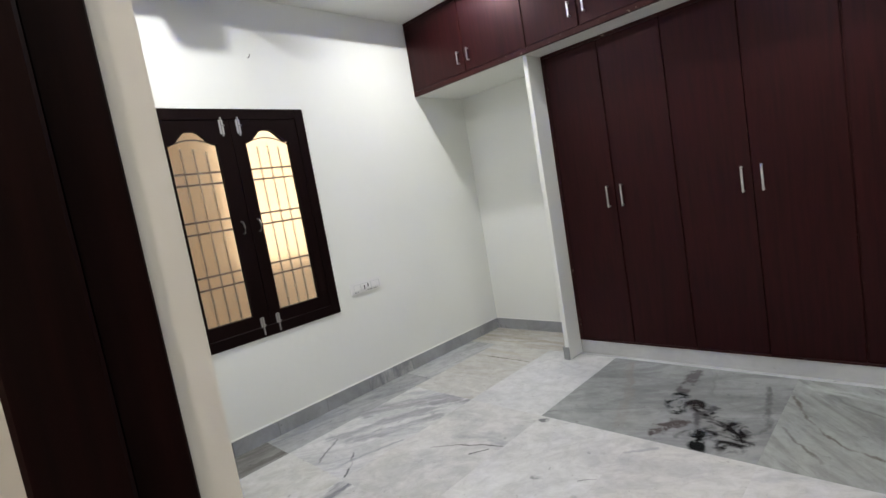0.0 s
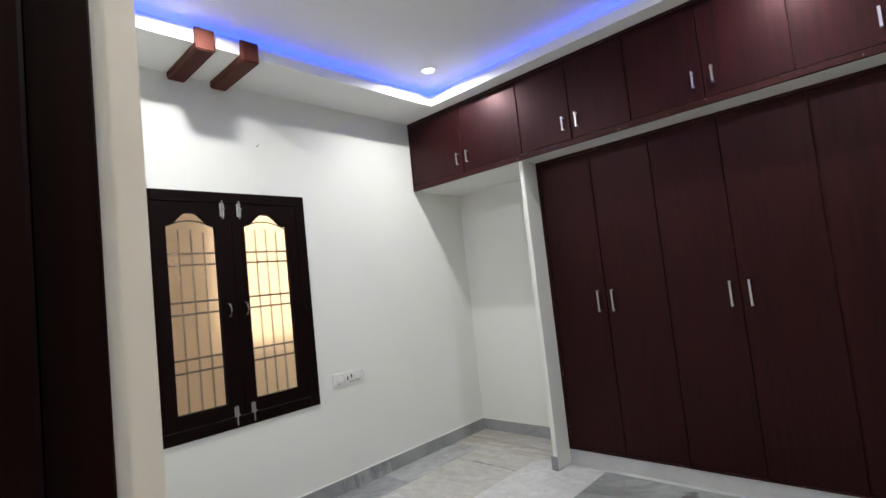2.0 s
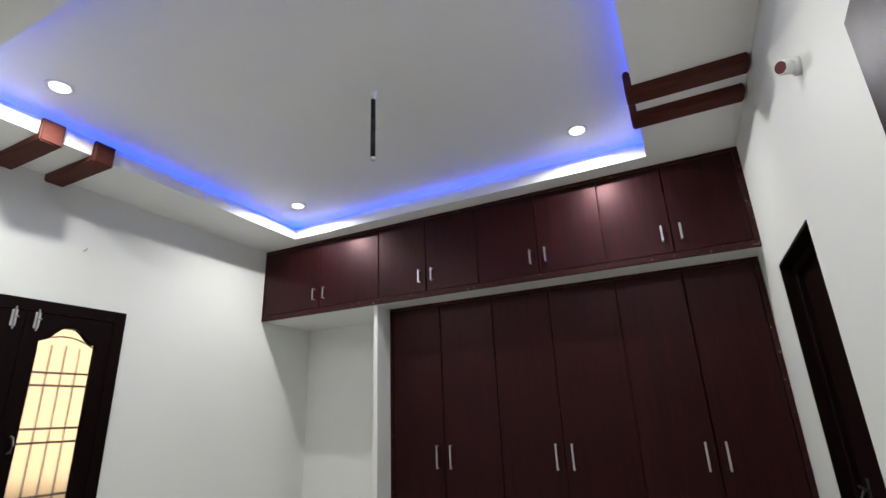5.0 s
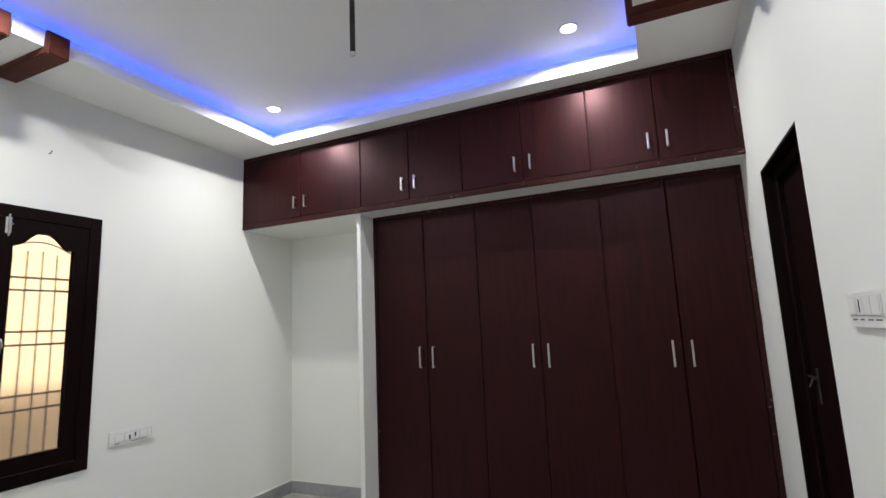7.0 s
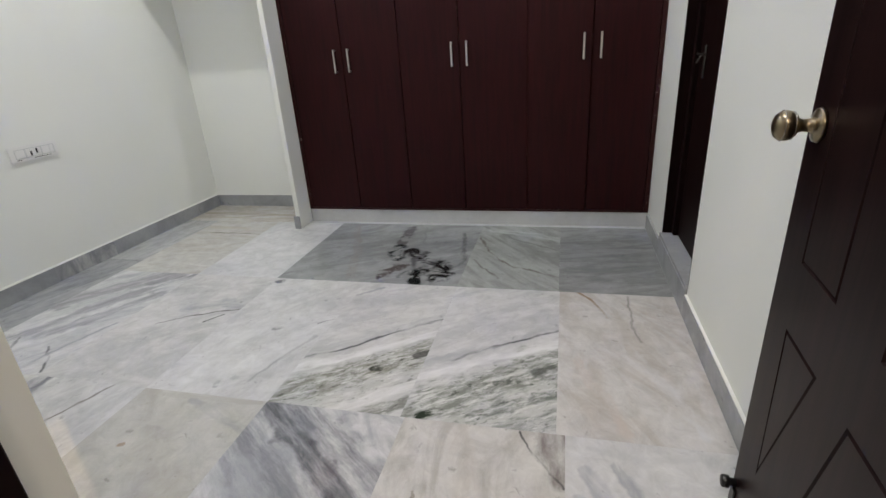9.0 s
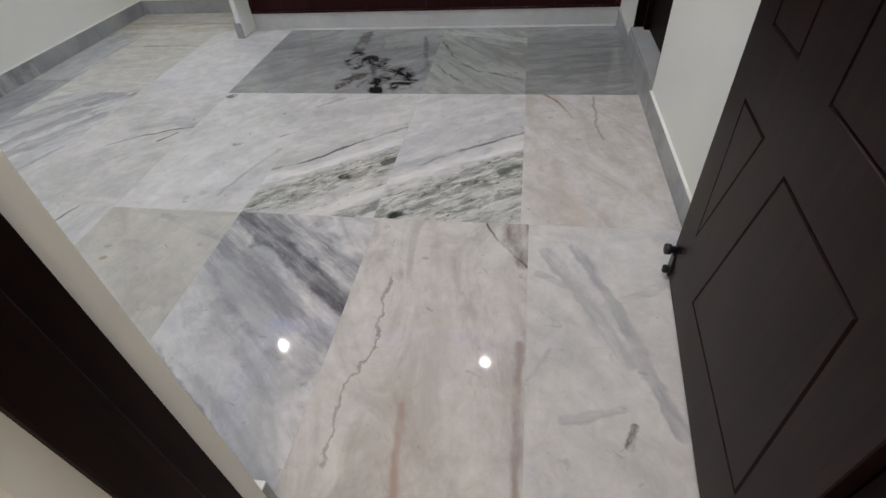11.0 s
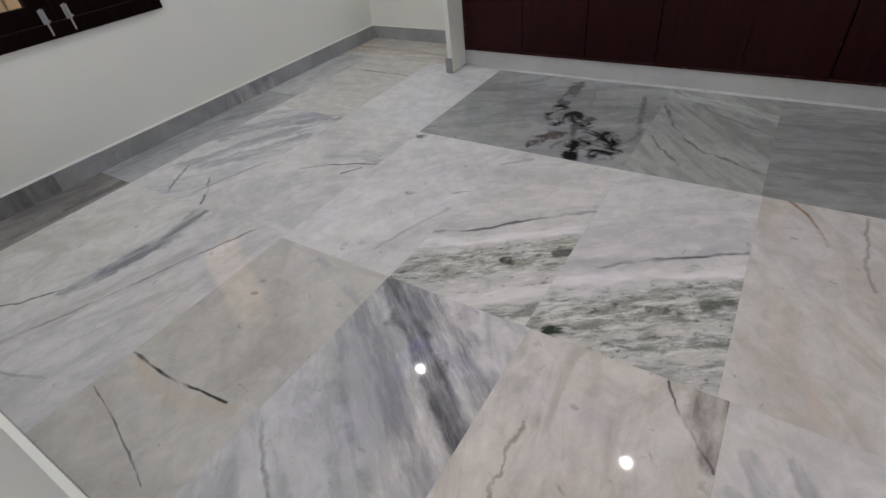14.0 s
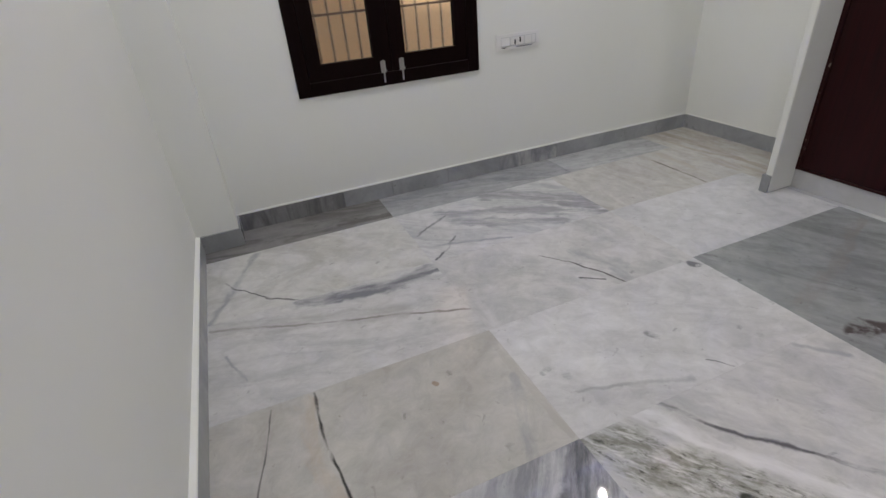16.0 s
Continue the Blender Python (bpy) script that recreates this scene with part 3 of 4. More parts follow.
# ---- doors ----
door = tagged(new("door_1"), "dark wooden bedroom door frame with its open leaf", kind="structure")
part("door_frame", merge(
    box_bm(DOOR_X0, DOOR_X0 + 0.006, 0.375, 0.428, 0, DOOR_TOP, 0.002), box_bm(DOOR_X0, DOOR_X0 + 0.018, 0.30, 0.3745, 0, DOOR_TOP, 0.004),
    box_bm(DOOR_X1 - 0.055, DOOR_X1, 0.32, 0.425, 0, DOOR_TOP, 0.003), box_bm(DOOR_X0 + 0.056, DOOR_X1 - 0.056, 0.32, 0.425, DOOR_TOP - 0.06, DOOR_TOP, 0.003)), frame_wood, door)
bath = tagged(new("door_2"), "dark wooden bathroom door, closed in its recessed frame", kind="structure")
part("door_frame", merge(
    box_bm(XE + 0.002, XE + 0.12, BATH_Y1 - 0.012, BATH_Y1, 0.153, BATH_TOP), box_bm(XE + 0.002, XE + 0.12, BATH_Y0, BATH_Y0 + 0.012, 0.153, BATH_TOP),
    box_bm(XE + 0.002, XE + 0.12, BATH_Y0 + 0.012, BATH_Y1 - 0.012, BATH_TOP - 0.012, BATH_TOP),
    box_bm(XE + 0.05, XE + 0.12, BATH_Y1 - 0.06, BATH_Y1 - 0.013, 0.153, BATH_TOP - 0.013, 0.003), box_bm(XE + 0.05, XE + 0.12, BATH_Y0 + 0.013, BATH_Y0 + 0.06, 0.153, BATH_TOP - 0.013, 0.003),
    box_bm(XE + 0.05, XE + 0.12, BATH_Y0 + 0.06, BATH_Y1 - 0.06, BATH_TOP - 0.06, BATH_TOP - 0.013, 0.003)), frame_wood, bath)
bleaf = part("door_leaf", box_bm(XE + 0.075, XE + 0.11, BATH_Y0 + 0.061, BATH_Y1 - 0.061, 0.158, BATH_TOP - 0.062, 0.002), frame_wood, bath)
part("bolt", merge(box_bm(XE + 0.068, XE + 0.075, 2.93, 2.96, 1.02, 1.17, 0.002), tube([(XE + 0.058, 2.90, 1.13), (XE + 0.058, 3.03, 1.13)], 0.006), tube([(XE + 0.058, 2.95, 1.13), (XE + 0.04, 2.955, 1.09)], 0.005)), dark_steel, bleaf, "tarnished steel latch bolt")

# bedroom leaf, hinged on the east jamb and swung into the room
LEAF_W, LEAF_H = 0.885, 2.14
leaf = empty("door_leaf", (3.524, 0.43, 0.0), "dark brown moulded bedroom door leaf standing open by the wall", "door", rz=90 - 4.9)
GROOVES = [
    [(0.765, 0.642), (0.60, 0.645), (0.75, 0.27)],
    [(0.46, 0.648), (0.14, 0.658), (0.11, 0.20), (0.605, 0.165)],
    [(0.765, 0.80), (0.60, 0.80), (0.60, 1.45), (0.765, 1.88)],
    [(0.43, 0.797), (0.14, 0.80), (0.14, 1.88), (0.43, 1.55)],
]


def moulded_leaf():
    """The leaf's slab with v-shaped grooves cut along the outlines."""
    base = new("panel", mesh_of("panel", box_bm(0.0, LEAF_W, -0.035, 0.0, 0.012, LEAF_H, 0.002), door_wood))
    for outline in GROOVES:
        n = len(outline)
        mid = Vector((sum(p[0] for p in outline) / n, sum(p[1] for p in outline) / n))

        def shrunk(by):
            pts = [Vector(p) for p in outline]
            out = []
            for k in range(n):
                d0, d1 = (pts[k] - pts[k - 1]).normalized(), (pts[(k + 1) % n] - pts[k]).normalized()
                n0, n1 = Vector((-d0.y, d0.x)), Vector((-d1.y, d1.x))
                if n0.dot(mid - pts[k]) < 0:
                    n0, n1 = -n0, -n1
                m = (n0 + n1).normalized()
                out.append(pts[k] + m * by / max(0.35, m.dot(n0)))
            return out

        bm = bmesh.new()
        rings = [[bm.verts.new((p.x, y, p.y)) for p in shrunk(by)] for by, y in ((-0.006, 0.002), (0.0, -0.006), (0.006, 0.002))]
        for a, b in ((0, 1), (1, 2), (2, 0)):
            for k in range(n):
                bm.faces.new((rings[a][k], rings[a][(k + 1) % n], rings[b][(k + 1) % n], rings[b][k]))
        bmesh.ops.recalc_face_normals(bm, faces=bm.faces[:])
        cutter = new("groove", mesh_of("groove", bm, door_wood))
        cut = base.modifiers.new("groove", "BOOLEAN")
        cut.operation, cut.solver, cut.object = "DIFFERENCE", "EXACT", cutter
        done = bpy.data.meshes.new_from_object(base.evaluated_get(bpy.context.evaluated_depsgraph_get()))
        base.modifiers.clear()
        base.data = done
        bpy.data.objects.remove(cutter)
    return base


panel = moulded_leaf()
panel.parent = leaf
KU, KZ = 0.825, 1.055
knob = part("knob", turned([(0.030, 0.000), (0.033, 0.003), (0.031, 0.009), (0.018, 0.013), (0.013, 0.017), (0.0115, 0.030), (0.014, 0.038), (0.022, 0.042), (0.0275, 0.050), (0.029, 0.058), (0.0275, 0.067), (0.021, 0.075), (0.010, 0.079)], 32, "y"), brass, leaf, "aged brass door knob with a ringed ball", True)
knob.location = (KU, 0.0, KZ)
for ring_y, ring_r in ((0.047, 0.0262), (0.064, 0.0288)):
    band = part("ring", turned([(ring_r, -0.0008), (ring_r + 0.0012, 0.0), (ring_r, 0.0008)], 32, "y"), dull_steel, knob, "thin darker ring", True)
    band.location = (0, ring_y, 0)
lock = part("latch_plate", box_bm(LEAF_W, LEAF_W + 0.0015, -0.029, -0.006, KZ - 0.05, KZ + 0.05, 0.0005), brass, leaf, "brass edge plate")
stopper = part("door_stopper", turned([(0.011, 0.0), (0.011, 0.016), (0.017, 0.017), (0.017, 0.032), (0.013, 0.035)], 20, "y"), black, leaf, "black rubber tipped door stopper", True)
stopper.location = (LEAF_W - 0.022, 0.0, 0.115)
part("stopper_plate", merge(box_bm(LEAF_W - 0.040, LEAF_W - 0.006, 0.0, 0.006, 0.015, 0.10, 0.002), box_bm(LEAF_W - 0.030, LEAF_W - 0.012, 0.006, 0.022, 0.018, 0.045, 0.004)), black, leaf, "black stopper bracket")
for z in (0.25, 1.05, 1.85):
    part("hinge", merge(tube([(-0.004, -0.036, z - 0.05), (-0.004, -0.036, z + 0.05)], 0.006), box_bm(-0.002, 0.0, -0.034, -0.004, z - 0.05, z + 0.05)), brass, leaf, "brass butt hinge")

# ---- floor slabs ----
CX = [[0.0, 0.306, 0.878, 1.463, 2.030, 2.593, 3.160, 3.69], [0.0, 0.306, 0.884, 1.460, 2.032, 2.575, 3.130, 3.69], [0.0, 0.306, 0.884, 1.452, 2.030, 2.570, 3.124, 3.69]]
CY = [0.475, 1.518, 2.575, 3.580, YN]
random.seed(5)


def slab(x0, x1, y0, y1, mat, turn=0):
    g = 0.0001
    w, h = (x1 - x0) / 2 - g, (y1 - y0) / 2 - g
    ob = new("tile", mesh_of("tile", box_bm(-w, w, -h, h, -0.004, 0.0, 0.0002), mat))
    ob.location = ((x0 + x1) / 2, (y0 + y1) / 2, random.uniform(-0.00005, 0.00005))
    ob.parent = bpy.data.objects["floor"]
    return ob


DARK, GREY, BROWN, GREEN = (0.06, 0.06, 0.065), (0.27, 0.28, 0.30), (0.30, 0.22, 0.16), (0.205, 0.21, 0.188)
BEIGE, SAND = (0.605, 0.593, 0.57), (0.50, 0.48, 0.452)
BLUE = (0.19, 0.195, 0.215)
CREAM = (0.54, 0.53, 0.50)
# column, row (or plan limits), ground, cloud, angle, stretch, cloudiness, veins
SLABS = [
    (1, 0, (0.60, 0.60, 0.58), (0.52, 0.51, 0.48), 60, 1.8, 0.9, [
        ("line", [(0.88, 0.495), (0.72, 0.57), (0.49, 0.671), (0.33, 0.73)], 0.035, GREY, 0.7, 0.05),
        ("line", [(0.56, 0.58), (0.648, 0.63), (0.787, 0.75), (0.889, 0.888)], 0.009, DARK, 0.9, 0.06)]),
    (2, 0, (0.60, 0.60, 0.595), (0.53, 0.53, 0.53), 72, 4, 0.9, [
        ("band", [(0.89, 0.88), (0.928, 0.957), (0.972, 1.261), (0.935, 1.51)], 0.075, BLUE, 1.0, 0.05),
        ("line", [(0.919, 0.506), (0.967, 0.617), (1.081, 0.904), (1.203, 1.262), (1.30, 1.51)], 0.014, (0.18, 0.16, 0.15), 0.9, 0.05),
        ("band", [(0.95, 0.56), (1.06, 0.90), (1.18, 1.26)], 0.08, (0.36, 0.35, 0.34), 0.7, 0.06),
        ("line", [(1.12, 0.56), (1.30, 0.62)], 0.012, GREY, 0.7, 0.05)]),
    (3, 0, (0.53, 0.52, 0.485), (0.48, 0.465, 0.43), 115, 1.8, 0.9, [
        ("band", [(1.50, 0.80), (1.75, 0.79), (1.95, 0.84)], 0.05, (0.46, 0.37, 0.27), 0.4, 0.06),
        ("band", [(1.50, 1.495), (1.75, 1.497), (2.01, 1.505)], 0.022, (0.42, 0.40, 0.37), 0.8, 0.02),
        ("band", [(1.52, 1.36), (1.76, 1.35), (1.98, 1.36)], 0.05, (0.47, 0.455, 0.42), 0.5, 0.03),
        ("line", [(1.473, 0.832), (1.7, 0.829), (1.925, 0.856)], 0.011, (0.03, 0.03, 0.03), 1.0, 0.022),
        ("line", [(1.482, 0.684), (1.64, 0.655), (1.80, 0.615), (1.93, 0.575)], 0.006, (0.09, 0.09, 0.09), 0.9, 0.02),
        ("blob", [(1.62, 1.22), (1.63, 1.225)], 0.012, BROWN, 0.8, 0.01),
        ("band", [(1.72, 1.48), (2.03, 1.36)], 0.03, GREY, 0.5, 0.05)]),
    (4, 0, (0.61, 0.61, 0.62), (0.47, 0.475, 0.495), -41, 4, 1.0, [
        ("stripe", [(1.98, 1.42), (2.28, 1.20), (2.56, 0.98)], 0.26, (0.25, 0.255, 0.275), 1.0, 0.03),
        ("stripe", [(2.12, 1.53), (2.40, 1.33), (2.60, 1.18)], 0.16, (0.20, 0.205, 0.225), 1.0, 0.03),
        ("stripe", [(2.02, 1.53), (2.26, 1.34), (2.45, 1.19), (2.60, 1.07)], 0.065, (0.09, 0.093, 0.105), 1.0, 0.03),
        ("stripe", [(2.10, 1.20), (2.30, 1.03), (2.52, 0.84)], 0.10, (0.40, 0.405, 0.42), 0.8, 0.05),
        ("line", [(2.07, 0.86), (2.20, 0.76), (2.34, 0.66), (2.40, 0.58)], 0.014, BLUE, 0.8, 0.06)]),
    (5, 0, BEIGE, SAND, 100, 2.6, 0.8, [
        ("band", [(3.13, 1.52), (3.145, 1.34)], 0.085, (0.21, 0.19, 0.18), 0.95, 0.04),
        ("line", [(3.005, 1.510), (3.05, 1.44), (3.091, 1.385), (3.158, 1.300)], 0.010, DARK, 1.0, 0.05),
        ("line", [(2.694, 1.195), (2.731, 1.073), (2.718, 0.928), (2.676, 0.801), (2.686, 0.563)], 0.010, (0.24, 0.21, 0.18), 0.8, 0.14),
        ("line", [(2.843, 0.76), (2.852, 0.632), (2.878, 0.50)], 0.022, (0.36, 0.27, 0.22), 0.85, 0.03),
        ("line", [(3.145, 0.98), (3.140, 0.77), (3.145, 0.50)], 0.024, (0.28, 0.23, 0.20), 0.8, 0.03),
        ("band", [(2.80, 1.50), (2.90, 1.10), (2.92, 0.70)], 0.07, (0.42, 0.38, 0.35), 0.5, 0.08)]),
    (6, 0, (0.635, 0.635, 0.63), (0.56, 0.565, 0.57), -58, 2.0, 0.9, [
        ("band", [(3.314, 1.415), (3.421, 1.156), (3.532, 0.755)], 0.035, (0.33, 0.335, 0.36), 0.9, 0.05),
        ("band", [(3.226, 1.377), (3.343, 1.144), (3.436, 0.941)], 0.045, (0.38, 0.385, 0.41), 0.9, 0.07),
        ("band", [(3.195, 1.275), (3.374, 1.129), (3.60, 1.267)], 0.03, (0.40, 0.405, 0.42), 0.8, 0.07),
        ("line", [(3.24, 1.47), (3.42, 1.45), (3.55, 1.47)], 0.03, (0.46, 0.465, 0.47), 0.6, 0.06),
        ("band", [(3.258, 0.76), (3.401, 0.806)], 0.025, (0.34, 0.345, 0.37), 0.7, 0.05),
        ("line", [(3.171, 0.864), (3.224, 0.974)], 0.015, (0.36, 0.37, 0.41), 0.7, 0.05),
        ("blob", [(3.43, 0.763), (3.408, 0.713)], 0.022, (0.10, 0.10, 0.105), 0.9, 0.05)]),
    (1, 1, (0.61, 0.61, 0.615), (0.49, 0.495, 0.51), 52, 4, 1.0, [
        ("stripe", [(0.31, 2.11), (0.528, 2.365), (0.739, 2.57)], 0.13, (0.26, 0.265, 0.28), 0.9, 0.05),
        ("stripe", [(0.56, 2.08), (0.74, 2.32), (0.88, 2.55)], 0.06, (0.22, 0.225, 0.24), 0.9, 0.04),
        ("band", [(0.66, 2.42), (0.80, 2.56)], 0.06, (0.24, 0.245, 0.26), 0.9, 0.05),
        ("stripe", [(0.55, 1.80), (0.70, 2.02), (0.84, 2.30)], 0.08, (0.27, 0.275, 0.29), 0.9, 0.06),
        ("stripe", [(0.42, 1.74), (0.586, 2.138), (0.70, 2.33)], 0.08, (0.29, 0.295, 0.31), 0.9, 0.06),
        ("line", [(0.87, 1.54), (0.80, 1.64), (0.70, 1.72)], 0.016, (0.12, 0.12, 0.13), 0.9, 0.06),
        ("line", [(0.60, 1.55), (0.566, 1.594), (0.50, 1.68), (0.454, 1.769)], 0.018, (0.16, 0.16, 0.17), 0.8, 0.06),
        ("line", [(0.74, 1.56), (0.80, 1.80), (0.86, 1.96)], 0.02, GREY, 0.7, 0.06)]),
    (2, 1, (0.615, 0.61, 0.60), (0.52, 0.52, 0.515), 40, 1.6, 0.9, [
        ("band", [(1.14, 2.16), (1.33, 2.26), (1.42, 2.20)], 0.07, GREY, 0.55, 0.06),
        ("line", [(1.09, 1.99), (1.20, 2.075), (1.306, 2.129), (1.46, 2.19)], 0.010, (0.10, 0.09, 0.09), 1.0, 0.05),
        ("line", [(1.34, 2.04), (1.40, 2.12)], 0.012, DARK, 0.9, 0.04)]),
    (3, 1, (0.645, 0.645, 0.64), (0.57, 0.57, 0.57), 62, 2.2, 0.8, [
        ("blob", [(1.775, 1.645), (1.80, 1.635)], 0.022, (0.33, 0.34, 0.34), 0.7, 0.03),
        ("blob", [(1.745, 1.60), (1.76, 1.57)], 0.020, (0.28, 0.29, 0.29), 0.8, 0.03),
        ("blob", [(1.77, 2.03), (1.79, 2.04)], 0.025, (0.28, 0.28, 0.28), 1.0, 0.03),
        ("blob", [(1.49, 2.53), (1.51, 2.54)], 0.035, (0.18, 0.18, 0.19), 1.0, 0.03),
        ("line", [(1.88, 1.62), (1.93, 1.80), (2.0, 1.98)], 0.018, (0.33, 0.33, 0.33), 0.8, 0.06),
        ("line", [(1.96, 2.10), (2.02, 2.15)], 0.008, DARK, 0.9, 0.04)]),
    (4, 1, (0.62, 0.62, 0.61), (0.55, 0.55, 0.55), 36, 3, 0.8, [
        ("speck", [(2.10, 1.50), (2.36, 1.69), (2.62, 1.88)], 0.26, (0.43, 0.435, 0.41), 0.8, 0.05),
        ("speck", [(2.05, 1.56), (2.32, 1.77), (2.60, 1.96)], 0.15, (0.22, 0.225, 0.19), 0.95, 0.03),
        ("stripe", [(2.28, 1.49), (2.60, 1.72)], 0.05, (0.66, 0.66, 0.65), 0.9, 0.03),
        ("speck", [(2.42, 1.49), (2.60, 1.62)], 0.06, (0.20, 0.21, 0.19), 0.95, 0.03),
        ("blob", [(2.53, 1.90), (2.58, 1.93)], 0.034, (0.05, 0.052, 0.05), 0.8, 0.02),
        ("blob", [(2.37, 1.78), (2.42, 1.80)], 0.035, (0.06, 0.065, 0.055), 1.0, 0.02),
        ("band", [(1.98, 1.70), (2.25, 1.87), (2.58, 2.09)], 0.05, (0.67, 0.67, 0.67), 0.9, 0.03),
        ("band", [(2.0, 1.83), (2.291, 2.036), (2.60, 2.26)], 0.05, (0.36, 0.365, 0.38), 0.6, 0.05),
        ("line", [(2.01, 1.80), (2.235, 1.941), (2.383, 2.081), (2.59, 2.23)], 0.016, (0.10, 0.10, 0.11), 0.95, 0.05),
        ("line", [(2.05, 2.42), (2.16, 2.52)], 0.03, GREY, 0.6, 0.05)]),
    (5, 1, (0.62, 0.62, 0.62), (0.55, 0.55, 0.56), 33, 3, 0.8, [
        ("speck", [(2.72, 1.49), (2.90, 1.63), (3.18, 1.84)], 0.30, (0.43, 0.44, 0.41), 0.85, 0.05),
        ("speck", [(2.61, 1.57), (2.88, 1.76), (3.18, 1.97)], 0.17, (0.20, 0.215, 0.19), 0.95, 0.03),
        ("speck", [(2.84, 1.56), (3.16, 1.76)], 0.05, (0.14, 0.16, 0.14), 0.9, 0.03),
        ("speck", [(2.96, 1.50), (3.14, 1.60)], 0.09, (0.20, 0.22, 0.20), 0.8, 0.03),
        ("blob", [(3.04, 1.85), (3.12, 1.89)], 0.034, (0.07, 0.08, 0.07), 0.75, 0.02),
        ("blob", [(2.90, 1.76), (2.96, 1.78)], 0.034, (0.07, 0.08, 0.07), 0.75, 0.02),
        ("blob", [(2.64, 1.53), (2.70, 1.57)], 0.035, (0.03, 0.04, 0.03), 1.0, 0.02),
        ("band", [(2.58, 1.76), (2.886, 1.945), (3.15, 2.08)], 0.05, (0.67, 0.67, 0.67), 0.95, 0.03),
        ("band", [(2.60, 1.86), (2.88, 2.05), (3.15, 2.21)], 0.045, (0.34, 0.345, 0.36), 0.6, 0.05),
        ("line", [(2.69, 1.887), (2.77, 1.96), (2.868, 2.019), (3.14, 2.19)], 0.016, (0.10, 0.10, 0.11), 0.95, 0.05),
        ("line", [(2.62, 2.46), (2.74, 2.55)], 0.03, (0.33, 0.35, 0.40), 0.6, 0.05)]),
    (6, 1, (0.60, 0.588, 0.57), (0.53, 0.50, 0.468), 118, 2.4, 0.8, [
        ("line", [(3.225, 2.577), (3.28, 2.51), (3.315, 2.44), (3.35, 2.324)], 0.018, (0.25, 0.17, 0.10), 0.9, 0.03),
        ("line", [(3.466, 2.55), (3.466, 2.42), (3.455, 2.272), (3.477, 2.138)], 0.012, (0.25, 0.24, 0.23), 0.8, 0.06),
        ("band", [(3.20, 1.95), (3.36, 1.56)], 0.04, (0.50, 0.43, 0.38), 0.5, 0.08),
        ("band", [(3.40, 2.1), (3.62, 1.60)], 0.05, (0.56, 0.57, 0.58), 0.6, 0.08)]),
    (1, 2, (0.56, 0.55, 0.52), (0.52, 0.505, 0.47), 3, 3, 0.8, [
        ("line", [(0.42, 3.303), (0.65, 3.305), (0.875, 3.299)], 0.012, (0.12, 0.10, 0.08), 0.95, 0.03),
        ("band", [(0.36, 3.43), (0.86, 3.40)], 0.05, (0.44, 0.40, 0.33), 0.6, 0.04),
        ("line", [(0.33, 2.95), (0.86, 3.02)], 0.02, (0.44, 0.41, 0.36), 0.5, 0.05)]),
    (2, 2, (0.64, 0.645, 0.65), (0.60, 0.605, 0.615), 20, 1.6, 0.6, [
        ("line", [(1.10, 3.38), (1.26, 3.30)], 0.03, (0.45, 0.46, 0.48), 0.6, 0.05)]),
    ((1.452, 2.570), 2, (0.33, 0.345, 0.345), (0.27, 0.28, 0.285), 28, 3, 0.7, [
        ("band", [(1.60, 3.50), (1.80, 3.0), (1.90, 2.65)], 0.05, (0.25, 0.23, 0.22), 0.6, 0.08),
        ("band", [(2.05, 3.50), (2.15, 3.05), (2.32, 2.66)], 0.20, (0.22, 0.225, 0.23), 0.5, 0.08),
        ("blob", [(2.04, 3.50), (2.06, 3.20)], 0.07, (0.10, 0.095, 0.10), 0.9, 0.04),
        ("blob", [(2.06, 3.12), (2.10, 2.94)], 0.085, (0.015, 0.020, 0.022), 1.0, 0.04),
        ("blob", [(2.18, 3.06), (2.25, 2.98)], 0.09, (0.03, 0.028, 0.03), 1.0, 0.04),
        ("blob", [(2.34, 2.93), (2.33, 2.84)], 0.10, (0.025, 0.024, 0.026), 1.0, 0.04),
        ("blob", [(2.29, 2.76), (2.31, 2.61)], 0.075, (0.010, 0.013, 0.014), 1.0, 0.03),
        ("blob", [(2.42, 2.86), (2.43, 2.68)], 0.11, (0.018, 0.018, 0.020), 1.0, 0.04),
        ("blob", [(2.10, 2.64), (2.11, 2.74), (2.17, 2.80)], 0.07, (0.07, 0.055, 0.055), 0.9, 0.03),
        ("line", [(2.46, 3.40), (2.50, 3.20), (2.545, 2.94), (2.50, 2.80)], 0.03, (0.12, 0.12, 0.125), 0.8, 0.08),
        ("line", [(2.20, 2.66), (2.26, 2.80), (2.22, 2.94), (2.28, 3.04)], 0.035, (0.08, 0.08, 0.085), 0.9, 0.10),
        ("line", [(2.16, 3.52), (2.20, 3.2), (2.42, 3.06), (2.54, 3.20)], 0.02, (0.20, 0.21, 0.21), 0.8, 0.1)]),
    (5, 2, (0.37, 0.39, 0.375), (0.30, 0.31, 0.30), -48, 5, 0.9, [
        ("line", [(2.586, 3.33), (2.70, 3.06), (2.827, 2.885), (3.157, 2.74)], 0.016, (0.13, 0.11, 0.10), 0.8, 0.08),
        ("line", [(2.586, 3.573), (2.80, 3.34), (3.10, 3.14)], 0.02, (0.20, 0.21, 0.20), 0.8, 0.08),
        ("line", [(2.60, 2.95), (2.78, 2.70)], 0.016, (0.14, 0.13, 0.12), 0.8, 0.08),
        ("band", [(2.66, 3.50), (3.13, 3.34)], 0.08, (0.46, 0.49, 0.47), 0.6, 0.08)]),
    (6, 2, (0.31, 0.32, 0.32), (0.25, 0.26, 0.26), 12, 5, 0.9, [
